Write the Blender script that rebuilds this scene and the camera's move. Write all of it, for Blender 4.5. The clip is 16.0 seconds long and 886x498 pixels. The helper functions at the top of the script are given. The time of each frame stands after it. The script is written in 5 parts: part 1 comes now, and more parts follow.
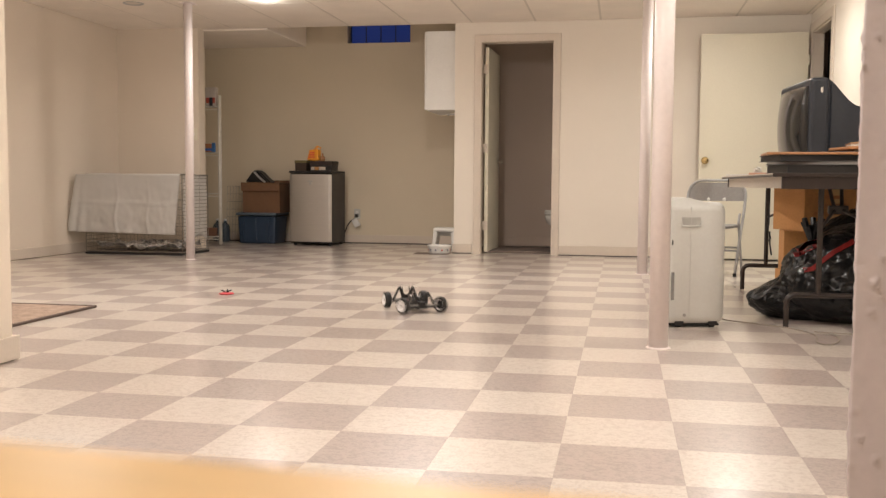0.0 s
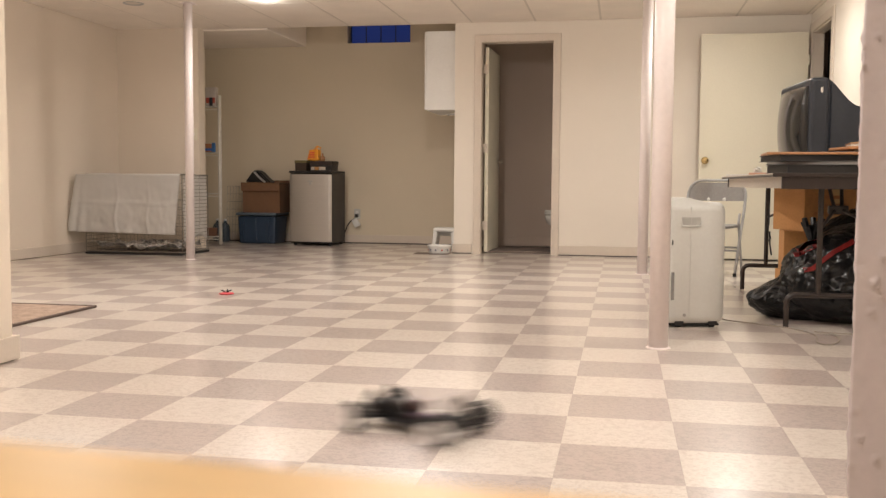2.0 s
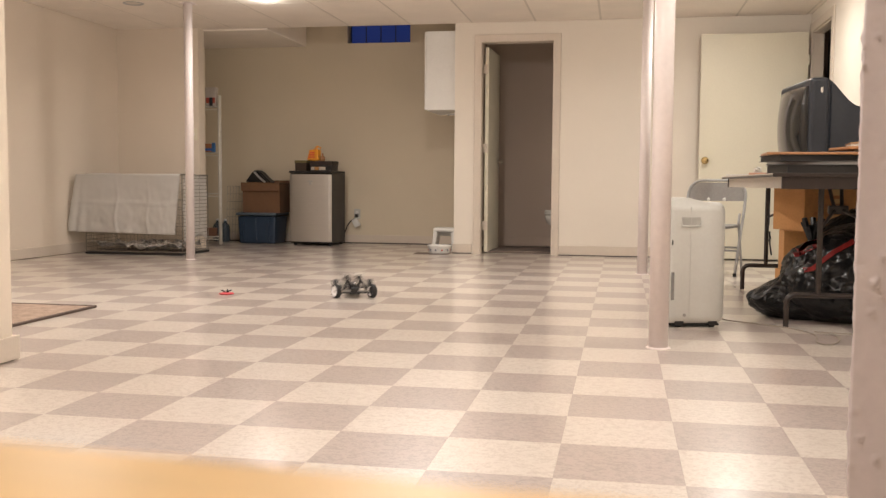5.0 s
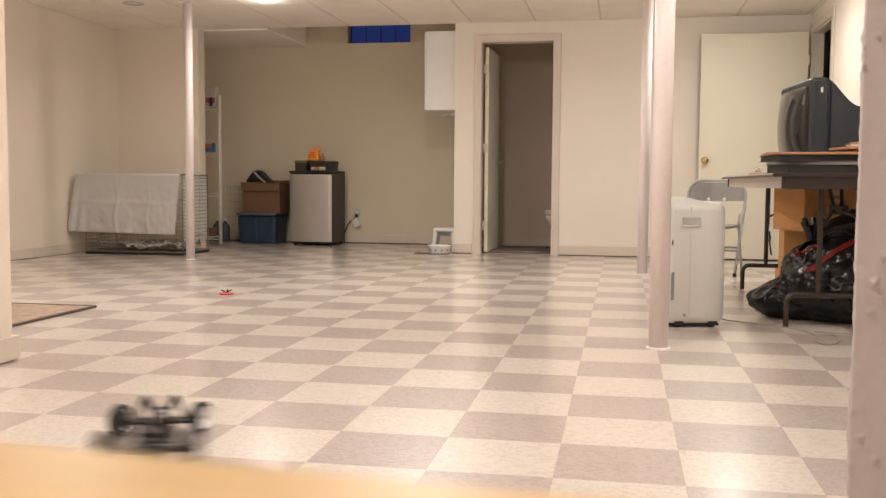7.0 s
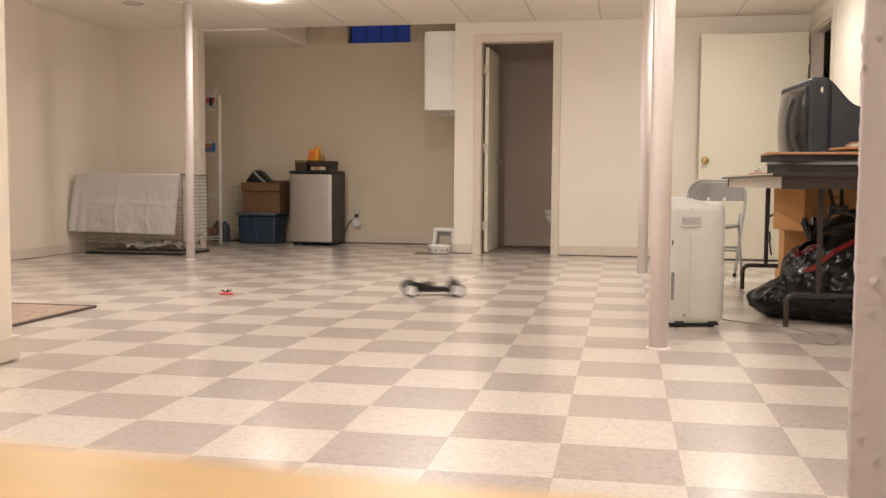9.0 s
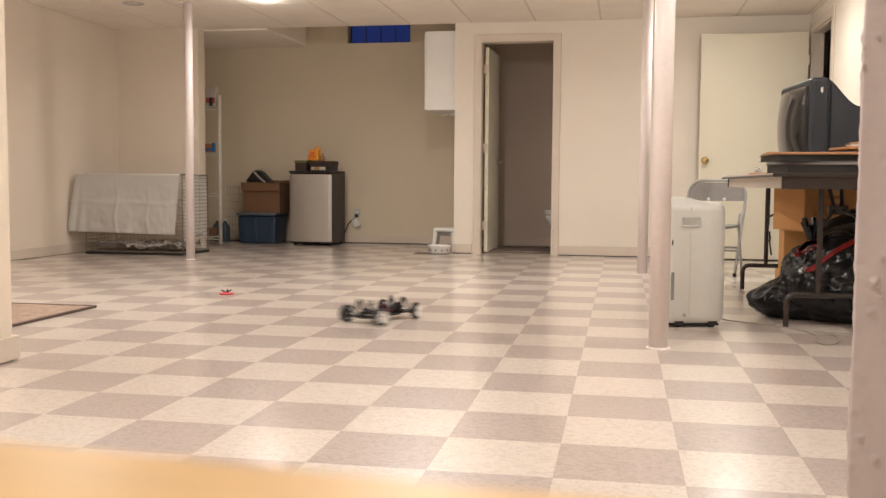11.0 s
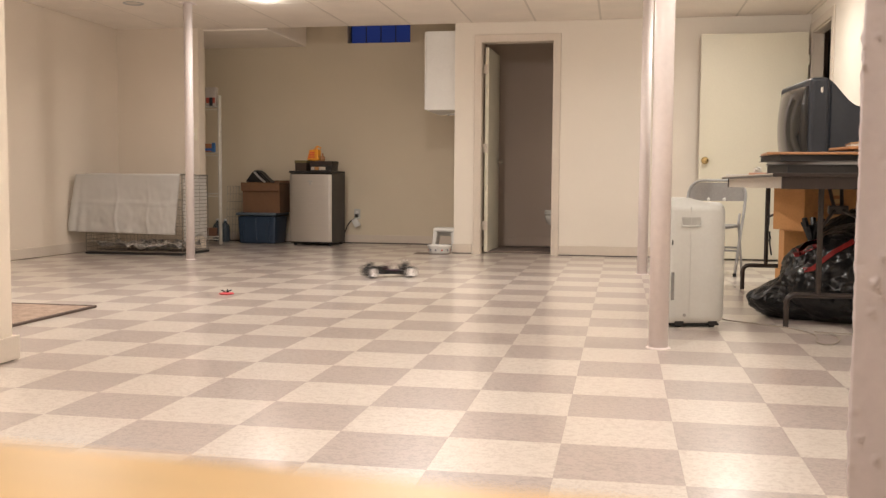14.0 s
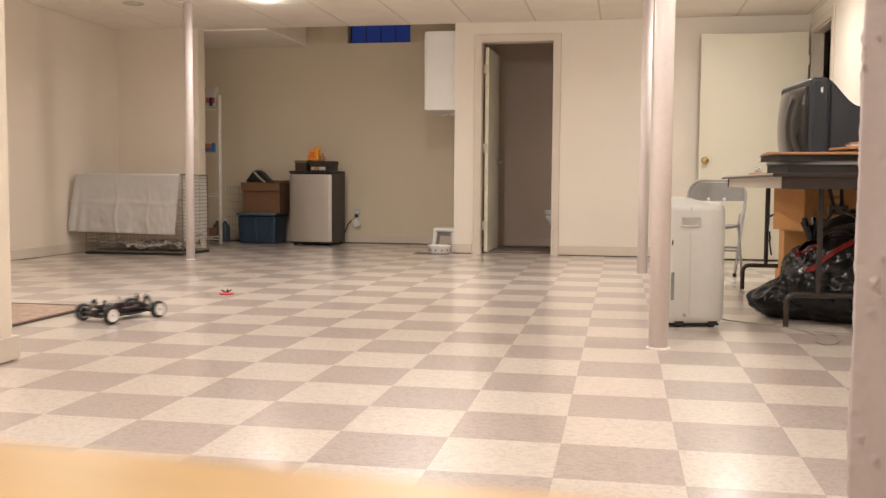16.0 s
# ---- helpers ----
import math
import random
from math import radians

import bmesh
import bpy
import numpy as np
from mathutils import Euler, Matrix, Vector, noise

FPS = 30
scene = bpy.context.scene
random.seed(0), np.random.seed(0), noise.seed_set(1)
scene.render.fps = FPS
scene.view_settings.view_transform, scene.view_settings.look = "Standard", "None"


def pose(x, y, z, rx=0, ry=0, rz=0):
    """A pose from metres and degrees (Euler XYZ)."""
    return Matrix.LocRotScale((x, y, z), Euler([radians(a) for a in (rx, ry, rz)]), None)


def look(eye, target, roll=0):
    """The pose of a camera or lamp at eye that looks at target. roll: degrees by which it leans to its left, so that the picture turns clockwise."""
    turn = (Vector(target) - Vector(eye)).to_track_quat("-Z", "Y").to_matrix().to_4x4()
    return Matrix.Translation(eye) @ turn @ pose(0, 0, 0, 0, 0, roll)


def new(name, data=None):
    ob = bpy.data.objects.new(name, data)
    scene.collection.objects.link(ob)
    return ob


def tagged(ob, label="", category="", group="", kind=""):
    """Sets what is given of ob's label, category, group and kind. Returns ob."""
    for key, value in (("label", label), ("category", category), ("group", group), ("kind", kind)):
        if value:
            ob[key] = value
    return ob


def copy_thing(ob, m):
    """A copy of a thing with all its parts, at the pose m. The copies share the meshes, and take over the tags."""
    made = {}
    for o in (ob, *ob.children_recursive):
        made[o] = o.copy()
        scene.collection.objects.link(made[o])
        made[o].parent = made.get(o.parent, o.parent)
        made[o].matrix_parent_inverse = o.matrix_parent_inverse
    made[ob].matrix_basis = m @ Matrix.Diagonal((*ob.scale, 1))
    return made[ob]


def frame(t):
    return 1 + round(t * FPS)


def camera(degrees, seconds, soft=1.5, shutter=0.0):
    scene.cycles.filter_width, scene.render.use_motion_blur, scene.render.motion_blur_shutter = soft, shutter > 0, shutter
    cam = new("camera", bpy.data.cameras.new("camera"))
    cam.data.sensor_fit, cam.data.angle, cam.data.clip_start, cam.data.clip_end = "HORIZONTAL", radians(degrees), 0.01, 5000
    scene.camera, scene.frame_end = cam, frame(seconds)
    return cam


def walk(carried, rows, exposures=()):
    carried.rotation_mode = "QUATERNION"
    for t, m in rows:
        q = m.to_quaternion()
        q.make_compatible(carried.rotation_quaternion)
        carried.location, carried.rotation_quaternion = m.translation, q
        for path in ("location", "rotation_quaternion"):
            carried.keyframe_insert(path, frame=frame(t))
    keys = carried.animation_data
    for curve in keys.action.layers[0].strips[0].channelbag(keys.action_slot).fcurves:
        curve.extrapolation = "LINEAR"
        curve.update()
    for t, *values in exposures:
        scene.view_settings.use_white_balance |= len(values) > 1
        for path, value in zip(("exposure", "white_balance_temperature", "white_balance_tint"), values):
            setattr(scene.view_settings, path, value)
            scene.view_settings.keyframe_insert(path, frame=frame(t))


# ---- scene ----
from mathutils.bvhtree import BVHTree

# ------------------------------------------------------------------ camera
EYE = Vector((0.1473, -2.5241, 0.6924))
cam = camera(49.78, 16.0, soft=1.4, shutter=0.9)
CAM_POSE = look(EYE, EYE + Vector((-0.18307, 0.98065, -0.06930)), 0.398)
walk(cam, [(0.0, CAM_POSE), (16.0, CAM_POSE)], [(0.0, -0.12), (16.0, -0.12)])
# the small real lens keeps the room sharp and the ledge under it soft
cam.data.dof.use_dof = True
cam.data.dof.focus_distance = 5.5
cam.data.dof.aperture_fstop = 18.0

# ------------------------------------------------------------------ world and lamps
world = bpy.data.worlds.new("world")
scene.world = world
world.use_nodes = True
world.node_tree.nodes["Background"].inputs[0].default_value = (0.02, 0.03, 0.06, 1)
world.node_tree.nodes["Background"].inputs[1].default_value = 0.3

CEIL = 2.234
BACK = 6.712      # front face of the partition and ceiling edge
ALC = 7.95        # back wall of the alcove
LEFT = -4.98
RIGHT = 1.805
# only the first can is in view; the others are added to light the room
CANS = [(-2.88, 5.3), (-2.88, 2.3), (-1.2, 3.9), (-0.4, 0.3), (1.02, 5.0), (1.12, 1.5), (-0.45, -1.6), (-3.6, 0.6)]
DOWN_WATTS = (12.5, 26.5, 29.0, 25.0, 17.0, 11.0, 18.0, 12.0)
LAMP_COL = (1.0, 0.928, 0.868)
LAMP_COOL = (0.985, 0.94, 0.88)
BULB_WATTS = (2.4, 19.0, 16.0, 19.0, 10.0, 8.0, 12.0, 10.0)


# ------------------------------------------------------------------ helpers of this scene
def link(nt, a, b):
    nt.links.new(a, b)


def mat(name, col, rough=0.6, metal=0.0, var=0.12, scale=6.0, fine=60.0, bump=0.15, stretch=(1, 1, 1), spec=0.5, dark=None, island=False, coat=0.0, trans=0.0, coat_rough=0.1):
    m = bpy.data.materials.new(name)
    m.use_nodes = True
    nt = m.node_tree
    b = nt.nodes["Principled BSDF"]
    tc = nt.nodes.new("ShaderNodeTexCoord")
    mp = nt.nodes.new("ShaderNodeMapping")
    mp.inputs["Scale"].default_value = stretch
    link(nt, tc.outputs["Object"], mp.inputs[0])
    src = mp.outputs[0]
    oi = nt.nodes.new("ShaderNodeObjectInfo")
    geo = nt.nodes.new("ShaderNodeNewGeometry")
    add = nt.nodes.new("ShaderNodeMath")
    add.operation = "MULTIPLY_ADD"
    link(nt, geo.outputs["Random Per Island"], add.inputs[0])
    add.inputs[1].default_value = 37.0 if island else 0.0
    link(nt, oi.outputs["Random"], add.inputs[2])
    mul = nt.nodes.new("ShaderNodeMath")
    mul.operation = "MULTIPLY"
    mul.inputs[1].default_value = 23.0
    link(nt, add.outputs[0], mul.inputs[0])
    va = nt.nodes.new("ShaderNodeVectorMath")
    va.operation = "ADD"
    link(nt, src, va.inputs[0])
    link(nt, mul.outputs[0], va.inputs[1])
    n1 = nt.nodes.new("ShaderNodeTexNoise")
    n1.inputs["Scale"].default_value = scale
    n1.inputs["Detail"].default_value = 5
    n2 = nt.nodes.new("ShaderNodeTexNoise")
    n2.inputs["Scale"].default_value = fine
    n2.inputs["Detail"].default_value = 4
    link(nt, va.outputs[0], n1.inputs["Vector"])
    link(nt, va.outputs[0], n2.inputs["Vector"])
    mx = nt.nodes.new("ShaderNodeMix")
    mx.inputs[0].default_value = 0.5
    link(nt, n1.outputs[0], mx.inputs[2])
    link(nt, n2.outputs[0], mx.inputs[3])
    cr = nt.nodes.new("ShaderNodeValToRGB")
    lo = dark or [c * (1 - var) for c in col]
    hi = [min(1.0, c * (1 + var * 0.6)) for c in col]
    cr.color_ramp.elements[0].position, cr.color_ramp.elements[1].position = (0.40, 0.54) if island else (0.36, 0.64)
    cr.color_ramp.elements[0].color = (*lo, 1)
    cr.color_ramp.elements[1].color = (*hi, 1)
    link(nt, mx.outputs[0], cr.inputs[0])
    link(nt, cr.outputs[0], b.inputs["Base Color"])
    rr = nt.nodes.new("ShaderNodeMapRange")
    rr.inputs[3].default_value = max(0.02, rough - 0.07)
    rr.inputs[4].default_value = min(1.0, rough + 0.09)
    link(nt, n1.outputs[0], rr.inputs[0])
    link(nt, rr.outputs[0], b.inputs["Roughness"])
    b.inputs["Metallic"].default_value = metal
    b.inputs["Specular IOR Level"].default_value = spec
    b.inputs["Coat Weight"].default_value = coat
    b.inputs["Coat Roughness"].default_value = coat_rough
    b.inputs["Transmission Weight"].default_value = trans
    if bump:
        bp = nt.nodes.new("ShaderNodeBump")
        bp.inputs["Strength"].default_value = bump
        bp.inputs["Distance"].default_value = 0.003
        link(nt, mx.outputs[0], bp.inputs["Height"])
        link(nt, bp.outputs[0], b.inputs["Normal"])
    return m


def glow(name, col, power):
    m = bpy.data.materials.new(name)
    m.use_nodes = True
    b = m.node_tree.nodes["Principled BSDF"]
    b.inputs["Base Color"].default_value = (*col, 1)
    b.inputs["Emission Color"].default_value = (*col, 1)
    b.inputs["Emission Strength"].default_value = power
    return m


def part(name, bm, material, parent=None, label="", smooth=False):
    me = bpy.data.meshes.new(name)
    bmesh.ops.recalc_face_normals(bm, faces=bm.faces)
    if smooth:
        for f in bm.faces:
            f.smooth = True
    bm.to_mesh(me)
    bm.free()
    for m in (material if isinstance(material, (list, tuple)) else [material]):
        me.materials.append(m)
    ob = new(name, me)
    if parent:
        ob.parent = parent
    if label:
        ob["label"] = label
    return ob


def thing(name, m, label, category, group="", kind=""):
    ob = new(name)
    ob.empty_display_size = 0.1
    ob.matrix_world = m
    return tagged(ob, label, category, group, kind)


def B():
    return bmesh.new()


def box(bm, x0, x1, y0, y1, z0, z1, bev=0.0, seg=2, m=None, mi=0):
    vs = [bm.verts.new((x, y, z)) for z in (z0, z1) for y in (y0, y1) for x in (x0, x1)]
    fs = [bm.faces.new([vs[i] for i in q]) for q in ((0, 2, 3, 1), (4, 5, 7, 6), (0, 1, 5, 4), (2, 6, 7, 3), (0, 4, 6, 2), (1, 3, 7, 5))]
    for f in fs:
        f.material_index = mi
    if bev:
        es = list({e for f in fs for e in f.edges})
        r = bmesh.ops.bevel(bm, geom=es, offset=bev, segments=seg, affect="EDGES", profile=0.5)
        vs = list({v for v in vs if v.is_valid} | set(r["verts"]))
    if m is not None:
        bmesh.ops.transform(bm, matrix=m, verts=vs)
    return vs


def lathe(bm, prof, n=24, m=None, cap=True):
    """Turns (radius, height) pairs about z."""
    rings = []
    for r, z in prof:
        rings.append([bm.verts.new((r * math.cos(2 * math.pi * i / n), r * math.sin(2 * math.pi * i / n), z)) for i in range(n)])
    for a, b in zip(rings, rings[1:]):
        for i in range(n):
            bm.faces.new((a[i], a[(i + 1) % n], b[(i + 1) % n], b[i]))
    if cap:
        bm.faces.new(rings[0][::-1])
        bm.faces.new(rings[-1])
    vs = [v for r in rings for v in r]
    if m is not None:
        bmesh.ops.transform(bm, matrix=m, verts=vs)
    return vs


def tube(bm, pts, r, n=8, closed=False, m=None):
    pts = [Vector(p) for p in pts]
    k = len(pts)
    rings, side = [], None
    for i, p in enumerate(pts):
        a = pts[i - 1] if (i or closed) else p
        c = pts[(i + 1) % k] if (i < k - 1 or closed) else p
        d = (c - a).normalized()
        if side is None:
            side = d.orthogonal().normalized()
        else:
            side = (side - d * side.dot(d)).normalized()
        up = d.cross(side)
        rings.append([bm.verts.new(p + (side * math.cos(2 * math.pi * j / n) + up * math.sin(2 * math.pi * j / n)) * r) for j in range(n)])
    for a, b in zip(rings, rings[1:] + ([rings[0]] if closed else [])):
        for j in range(n):
            bm.faces.new((a[j], a[(j + 1) % n], b[(j + 1) % n], b[j]))
    if not closed:
        bm.faces.new(rings[0][::-1])
        bm.faces.new(rings[-1])
    vs = [v for q in rings for v in q]
    if m is not None:
        bmesh.ops.transform(bm, matrix=m, verts=vs)
    return vs


def arc(c, r, a0, a1, n, axis="xz"):
    out = []
    for i in range(n + 1):
        a = radians(a0 + (a1 - a0) * i / n)
        u, v = r * math.cos(a), r * math.sin(a)
        out.append((c[0] + u, c[1], c[2] + v) if axis == "xz" else (c[0] + u, c[1] + v, c[2]) if axis == "xy" else (c[0], c[1] + u, c[2] + v))
    return out


def extrude_outline(bm, outline, depth, axis="y", m=None):
    """A solid from a closed outline of (a, b) pairs in the plane across the axis."""
    def at(a, b, d):
        return (a, d, b) if axis == "y" else (d, a, b) if axis == "x" else (a, b, d)
    lo = [bm.verts.new(at(a, b, 0)) for a, b in outline]
    hi = [bm.verts.new(at(a, b, depth)) for a, b in outline]
    bm.faces.new(lo[::-1])
    bm.faces.new(hi)
    for i in range(len(lo)):
        j = (i + 1) % len(lo)
        bm.faces.new((lo[i], lo[j], hi[j], hi[i]))
    if m is not None:
        bmesh.ops.transform(bm, matrix=m, verts=lo + hi)
    return lo + hi


# ------------------------------------------------------------------ materials
M_WALL = mat("cream wall paint", (0.78, 0.69, 0.58), 0.6, var=0.035, scale=1.6, fine=180, bump=0.12)
# lit copy of the wall paint: brighter, cooler light put into the colour
M_WALL_LIT = mat("lit cream wall paint", (0.80, 0.735, 0.645), 0.6, var=0.035, scale=1.6, fine=180, bump=0.12)
# dim copy of the wall paint: the alcove's weak light is in its colour
M_WALL_DIM = mat("dimmed cream wall paint", (0.70, 0.618, 0.478), 0.6, var=0.04, scale=1.6, fine=180, bump=0.12)
# the unlit bathroom's gloom is mixed into this wall colour
M_BATH_DIM = mat("dimmed bathroom wall paint", (0.56, 0.46, 0.385), 0.6, var=0.05, scale=1.6, fine=180, bump=0.12)
M_TRIM = mat("warm grey trim paint", (0.67, 0.59, 0.50), 0.42, var=0.05, scale=3, fine=90, bump=0.06)
M_CEIL = mat("white ceiling panel", (0.90, 0.83, 0.745), 0.85, var=0.06, scale=3, fine=260, bump=0.3)
M_TBAR = mat("ceiling bar", (0.70, 0.64, 0.565), 0.6, var=0.05, bump=0.0)
# near-black stand-in for shade, on surfaces that should get hardly any light
M_SHADE = mat("dark shade colour", (0.10, 0.085, 0.08), 0.9, var=0.2, bump=0.3)
M_POLE = mat("pole enamel", (0.80, 0.72, 0.695), 0.36, var=0.04, scale=4, fine=50, bump=0.05)
M_ROUGH = mat("lumpy painted concrete", (0.82, 0.735, 0.735), 0.55, var=0.05, scale=5, fine=60, bump=0.4)
M_DOOR = mat("door paint", (0.80, 0.755, 0.61), 0.4, var=0.03, scale=2, fine=70, bump=0.05)
M_BRASS = mat("brass", (0.83, 0.64, 0.31), 0.22, 1.0, var=0.08, bump=0.0)
M_TILE_L = mat("light vinyl tile", (0.695, 0.63, 0.56), 0.34, var=0.05, scale=60, fine=165, bump=0.03, stretch=(0.8, 1, 1), dark=(0.585, 0.51, 0.445), island=True, coat=0.8, coat_rough=0.18)
M_TILE_D = mat("taupe vinyl tile", (0.48, 0.405, 0.368), 0.34, var=0.10, scale=60, fine=165, bump=0.03, stretch=(0.8, 1, 1), dark=(0.395, 0.333, 0.302), island=True, coat=0.8, coat_rough=0.18)
M_SEAM = mat("dirty seam", (0.56, 0.49, 0.42), 0.6, bump=0.0)
M_LEDGE = mat("orange varnished wood", (0.74, 0.475, 0.175), 0.4, var=0.16, scale=4, fine=40, stretch=(1, 8, 8), bump=0.05)
M_WHITE = mat("white plastic", (0.80, 0.79, 0.76), 0.38, var=0.03, bump=0.04)
M_CREAMP = mat("ivory plastic", (0.56, 0.555, 0.52), 0.42, var=0.04, bump=0.04)
M_BLACK = mat("black plastic", (0.013, 0.012, 0.013), 0.42, var=0.2, bump=0.06)
M_RUBBER = mat("black rubber", (0.02, 0.019, 0.019), 0.7, var=0.25, bump=0.2)
M_BROWN = mat("brown enamel steel", (0.026, 0.017, 0.014), 0.38, var=0.15, bump=0.04)
M_STEEL = mat("brushed steel", (0.50, 0.47, 0.43), 0.40, 0.75, var=0.05, scale=3, fine=120, stretch=(1, 1, 20), bump=0.05)
M_GREYM = mat("grey enamel steel", (0.42, 0.42, 0.42), 0.34, 0.35, var=0.06, bump=0.03)
M_CHAIR = mat("worn grey chair enamel", (0.36, 0.355, 0.345), 0.36, 0.25, var=0.12, scale=5, fine=80, bump=0.05)
M_CARD = mat("cardboard", (0.17, 0.088, 0.045), 0.85, var=0.14, scale=4, fine=70, bump=0.1)
M_CARD2 = mat("orange cardboard", (0.50, 0.25, 0.09), 0.8, var=0.12, scale=4, fine=70, bump=0.1)
M_BLUE = mat("blue plastic tub", (0.028, 0.050, 0.088), 0.35, var=0.12, bump=0.05)
M_CLOTH = mat("white cotton", (0.90, 0.87, 0.83), 0.9, var=0.03, scale=5, fine=240, bump=0.1)
M_WIRE = mat("dark wire", (0.38, 0.34, 0.29), 0.4, 0.7, bump=0.0)
M_WIREW = mat("white coated wire", (0.74, 0.71, 0.64), 0.4, bump=0.0)
M_BAG = mat("black bin bag", (0.006, 0.006, 0.007), 0.24, var=0.3, scale=12, fine=40, bump=0.15, spec=0.3)
M_RED = mat("red plastic", (0.66, 0.045, 0.035), 0.4, var=0.08, bump=0.03)
M_TIE = mat("dull red film", (0.36, 0.022, 0.022), 0.45, var=0.15, bump=0.05)
M_ORANGE = mat("orange plastic", (0.85, 0.36, 0.03), 0.5, var=0.12, bump=0.05)
M_RUG = mat("tan woven rug", (0.38, 0.28, 0.21), 0.95, var=0.3, scale=18, fine=140, bump=0.6, dark=(0.21, 0.145, 0.11))
M_RUGB = mat("dark rug binding", (0.12, 0.085, 0.07), 0.95, var=0.4, fine=120, bump=0.5)
M_SCREEN = mat("dark tube glass", (0.035, 0.035, 0.035), 0.10, var=0.05, bump=0.0, spec=0.45)
M_TVB = mat("blue-grey plastic", (0.030, 0.036, 0.049), 0.45, var=0.12, bump=0.08)
M_LAMIN = mat("grey laminate", (0.52, 0.46, 0.39), 0.35, var=0.1, scale=10, fine=120, bump=0.03)
M_WOODP = mat("reddish wood", (0.40, 0.19, 0.08), 0.45, var=0.2, scale=5, fine=60, stretch=(1, 10, 10), bump=0.06)
M_PAPER = mat("paper", (0.80, 0.77, 0.70), 0.8, var=0.05, bump=0.05)
M_MAT = mat("dark bath mat", (0.20, 0.155, 0.135), 0.95, var=0.3, fine=150, bump=0.6)
M_NICKEL = mat("satin nickel", (0.62, 0.57, 0.50), 0.3, 1.0, var=0.05, bump=0.0)
M_SPOT = mat("slate blue glaze", (0.07, 0.09, 0.17), 0.4, bump=0.0)
M_CERAM = mat("white ceramic", (0.80, 0.79, 0.76), 0.12, var=0.02, bump=0.0)
M_SKYBLUE = glow("dusk blue glass", (0.02, 0.06, 0.36), 0.17)
M_CANGLOW = glow("lamp glow", (1.0, 0.90, 0.74), 22.0)


# ------------------------------------------------------------------ structure
def wall(name, boxes, label, material=None, bev=0.0):
    bm = B()
    for b in boxes:
        box(bm, *b, bev=bev)
    return tagged(part(name, bm, material or M_WALL), label, "wall", kind="structure")


TOP = 2.75
wall("wall_west", [(LEFT - 0.15, LEFT, -3.9, 6.62, 0, TOP)], "cream painted long basement wall")
wall("wall_stub", [(LEFT - 0.15, -4.09, 6.62, 6.76, 0, TOP)], "cream painted wall end beside the alcove")
wall("wall_alcove_west", [(-4.75, -4.62, 6.76, ALC, 0, TOP)], "cream side wall of the alcove, its dimness put into an olive tone", M_WALL_DIM)
# back wall with the basement window cut through
WX0, WX1, WZ0, WZ1 = -2.917, -2.192, 2.245, 2.45
wall("wall_north", [(-4.75, WX0, ALC, ALC + 0.2, 0, TOP), (WX1, -1.41, ALC, ALC + 0.2, 0, TOP), (WX0, WX1, ALC, ALC + 0.2, 0, WZ0), (WX0, WX1, ALC, ALC + 0.2, WZ1, TOP)], "cream back wall of the alcove, its dimness put into an olive tone", M_WALL_DIM)
wall("wall_alcove_east", [(-1.47, -1.35, BACK + 0.12, ALC, 0, TOP)], "cream painted side wall of the bathroom")
DX0, DX1, DZ = -1.208, -0.519, 2.046
wall("wall_partition", [(-1.47, DX0, BACK, BACK + 0.12, 0, TOP), (DX0, DX1, BACK, BACK + 0.12, DZ, TOP), (DX1, RIGHT, BACK, BACK + 0.12, 0, TOP)], "cream painted partition wall with a bathroom doorway", M_WALL_LIT)
wall("wall_bath_east", [(0.3, 0.42, BACK + 0.12, ALC, 0, TOP)], "bathroom side wall, its dimness put into a brown-beige tone", M_BATH_DIM)
wall("wall_bath_north", [(-1.41, 2.2, ALC, ALC + 0.2, 0, TOP)], "bathroom back wall, its dimness put into a brown-beige tone", M_BATH_DIM)
EY0, EY1, EZ = 5.77, 6.59, 2.06
wall("wall_east", [(RIGHT, RIGHT + 0.09, -3.9, EY0, 0, TOP), (RIGHT, RIGHT + 0.09, EY1, ALC, 0, TOP), (RIGHT, RIGHT + 0.09, EY0, EY1, EZ, TOP)], "cream painted side wall with a dark doorway", M_WALL_LIT)
# walls coloured dark so that the doorway looks unlit
wall("wall_closet", [(RIGHT + 2.4, RIGHT + 2.5, 4.8, 8.3, 0, TOP), (RIGHT + 0.09, RIGHT + 2.4, 4.8, 4.9, 0, TOP), (RIGHT + 0.09, RIGHT + 2.4, 8.2, 8.3, 0, TOP)], "plain walls beyond the doorway, the room's darkness put into their colour", M_SHADE)
wall("wall_south", [(LEFT - 0.15, RIGHT + 0.09, -4.05, -3.9, 0, TOP)], "cream painted wall behind the camera")
wall("wall_near", [(-2.27, -2.15, -3.9, 0.755, 0, CEIL)], "cream painted wall end with a baseboard")

# ceiling with its bars in one mesh
bm = B()
gx = [LEFT] + [-0.08 + 0.613 * k for k in range(-7, 4)] + [RIGHT]
gy = [-3.9] + [BACK - 1.22 * k for k in range(8, -1, -1)]
for a, b in zip(gx, gx[1:]):
    for c, d in zip(gy, gy[1:]):
        box(bm, a + 0.010, b - 0.010, c + 0.006, d - 0.006, CEIL, CEIL + 0.02, mi=0)
box(bm, LEFT, RIGHT, -3.9, BACK - 0.005, CEIL + 0.0025, CEIL + 0.05, mi=1)
ceiling = tagged(part("ceiling", bm, [M_CEIL, M_TBAR]), "white drop ceiling panels in a thin grid", "ceiling", kind="structure")
bm = B()
box(bm, -4.75, 2.2, BACK + 0.12, ALC + 0.2, TOP, TOP + 0.1)
box(bm, -4.75, -1.47, BACK + 0.02, ALC, 2.47, 2.52)
box(bm, -4.75, -1.47, BACK - 0.005, BACK + 0.02, CEIL, 2.52)
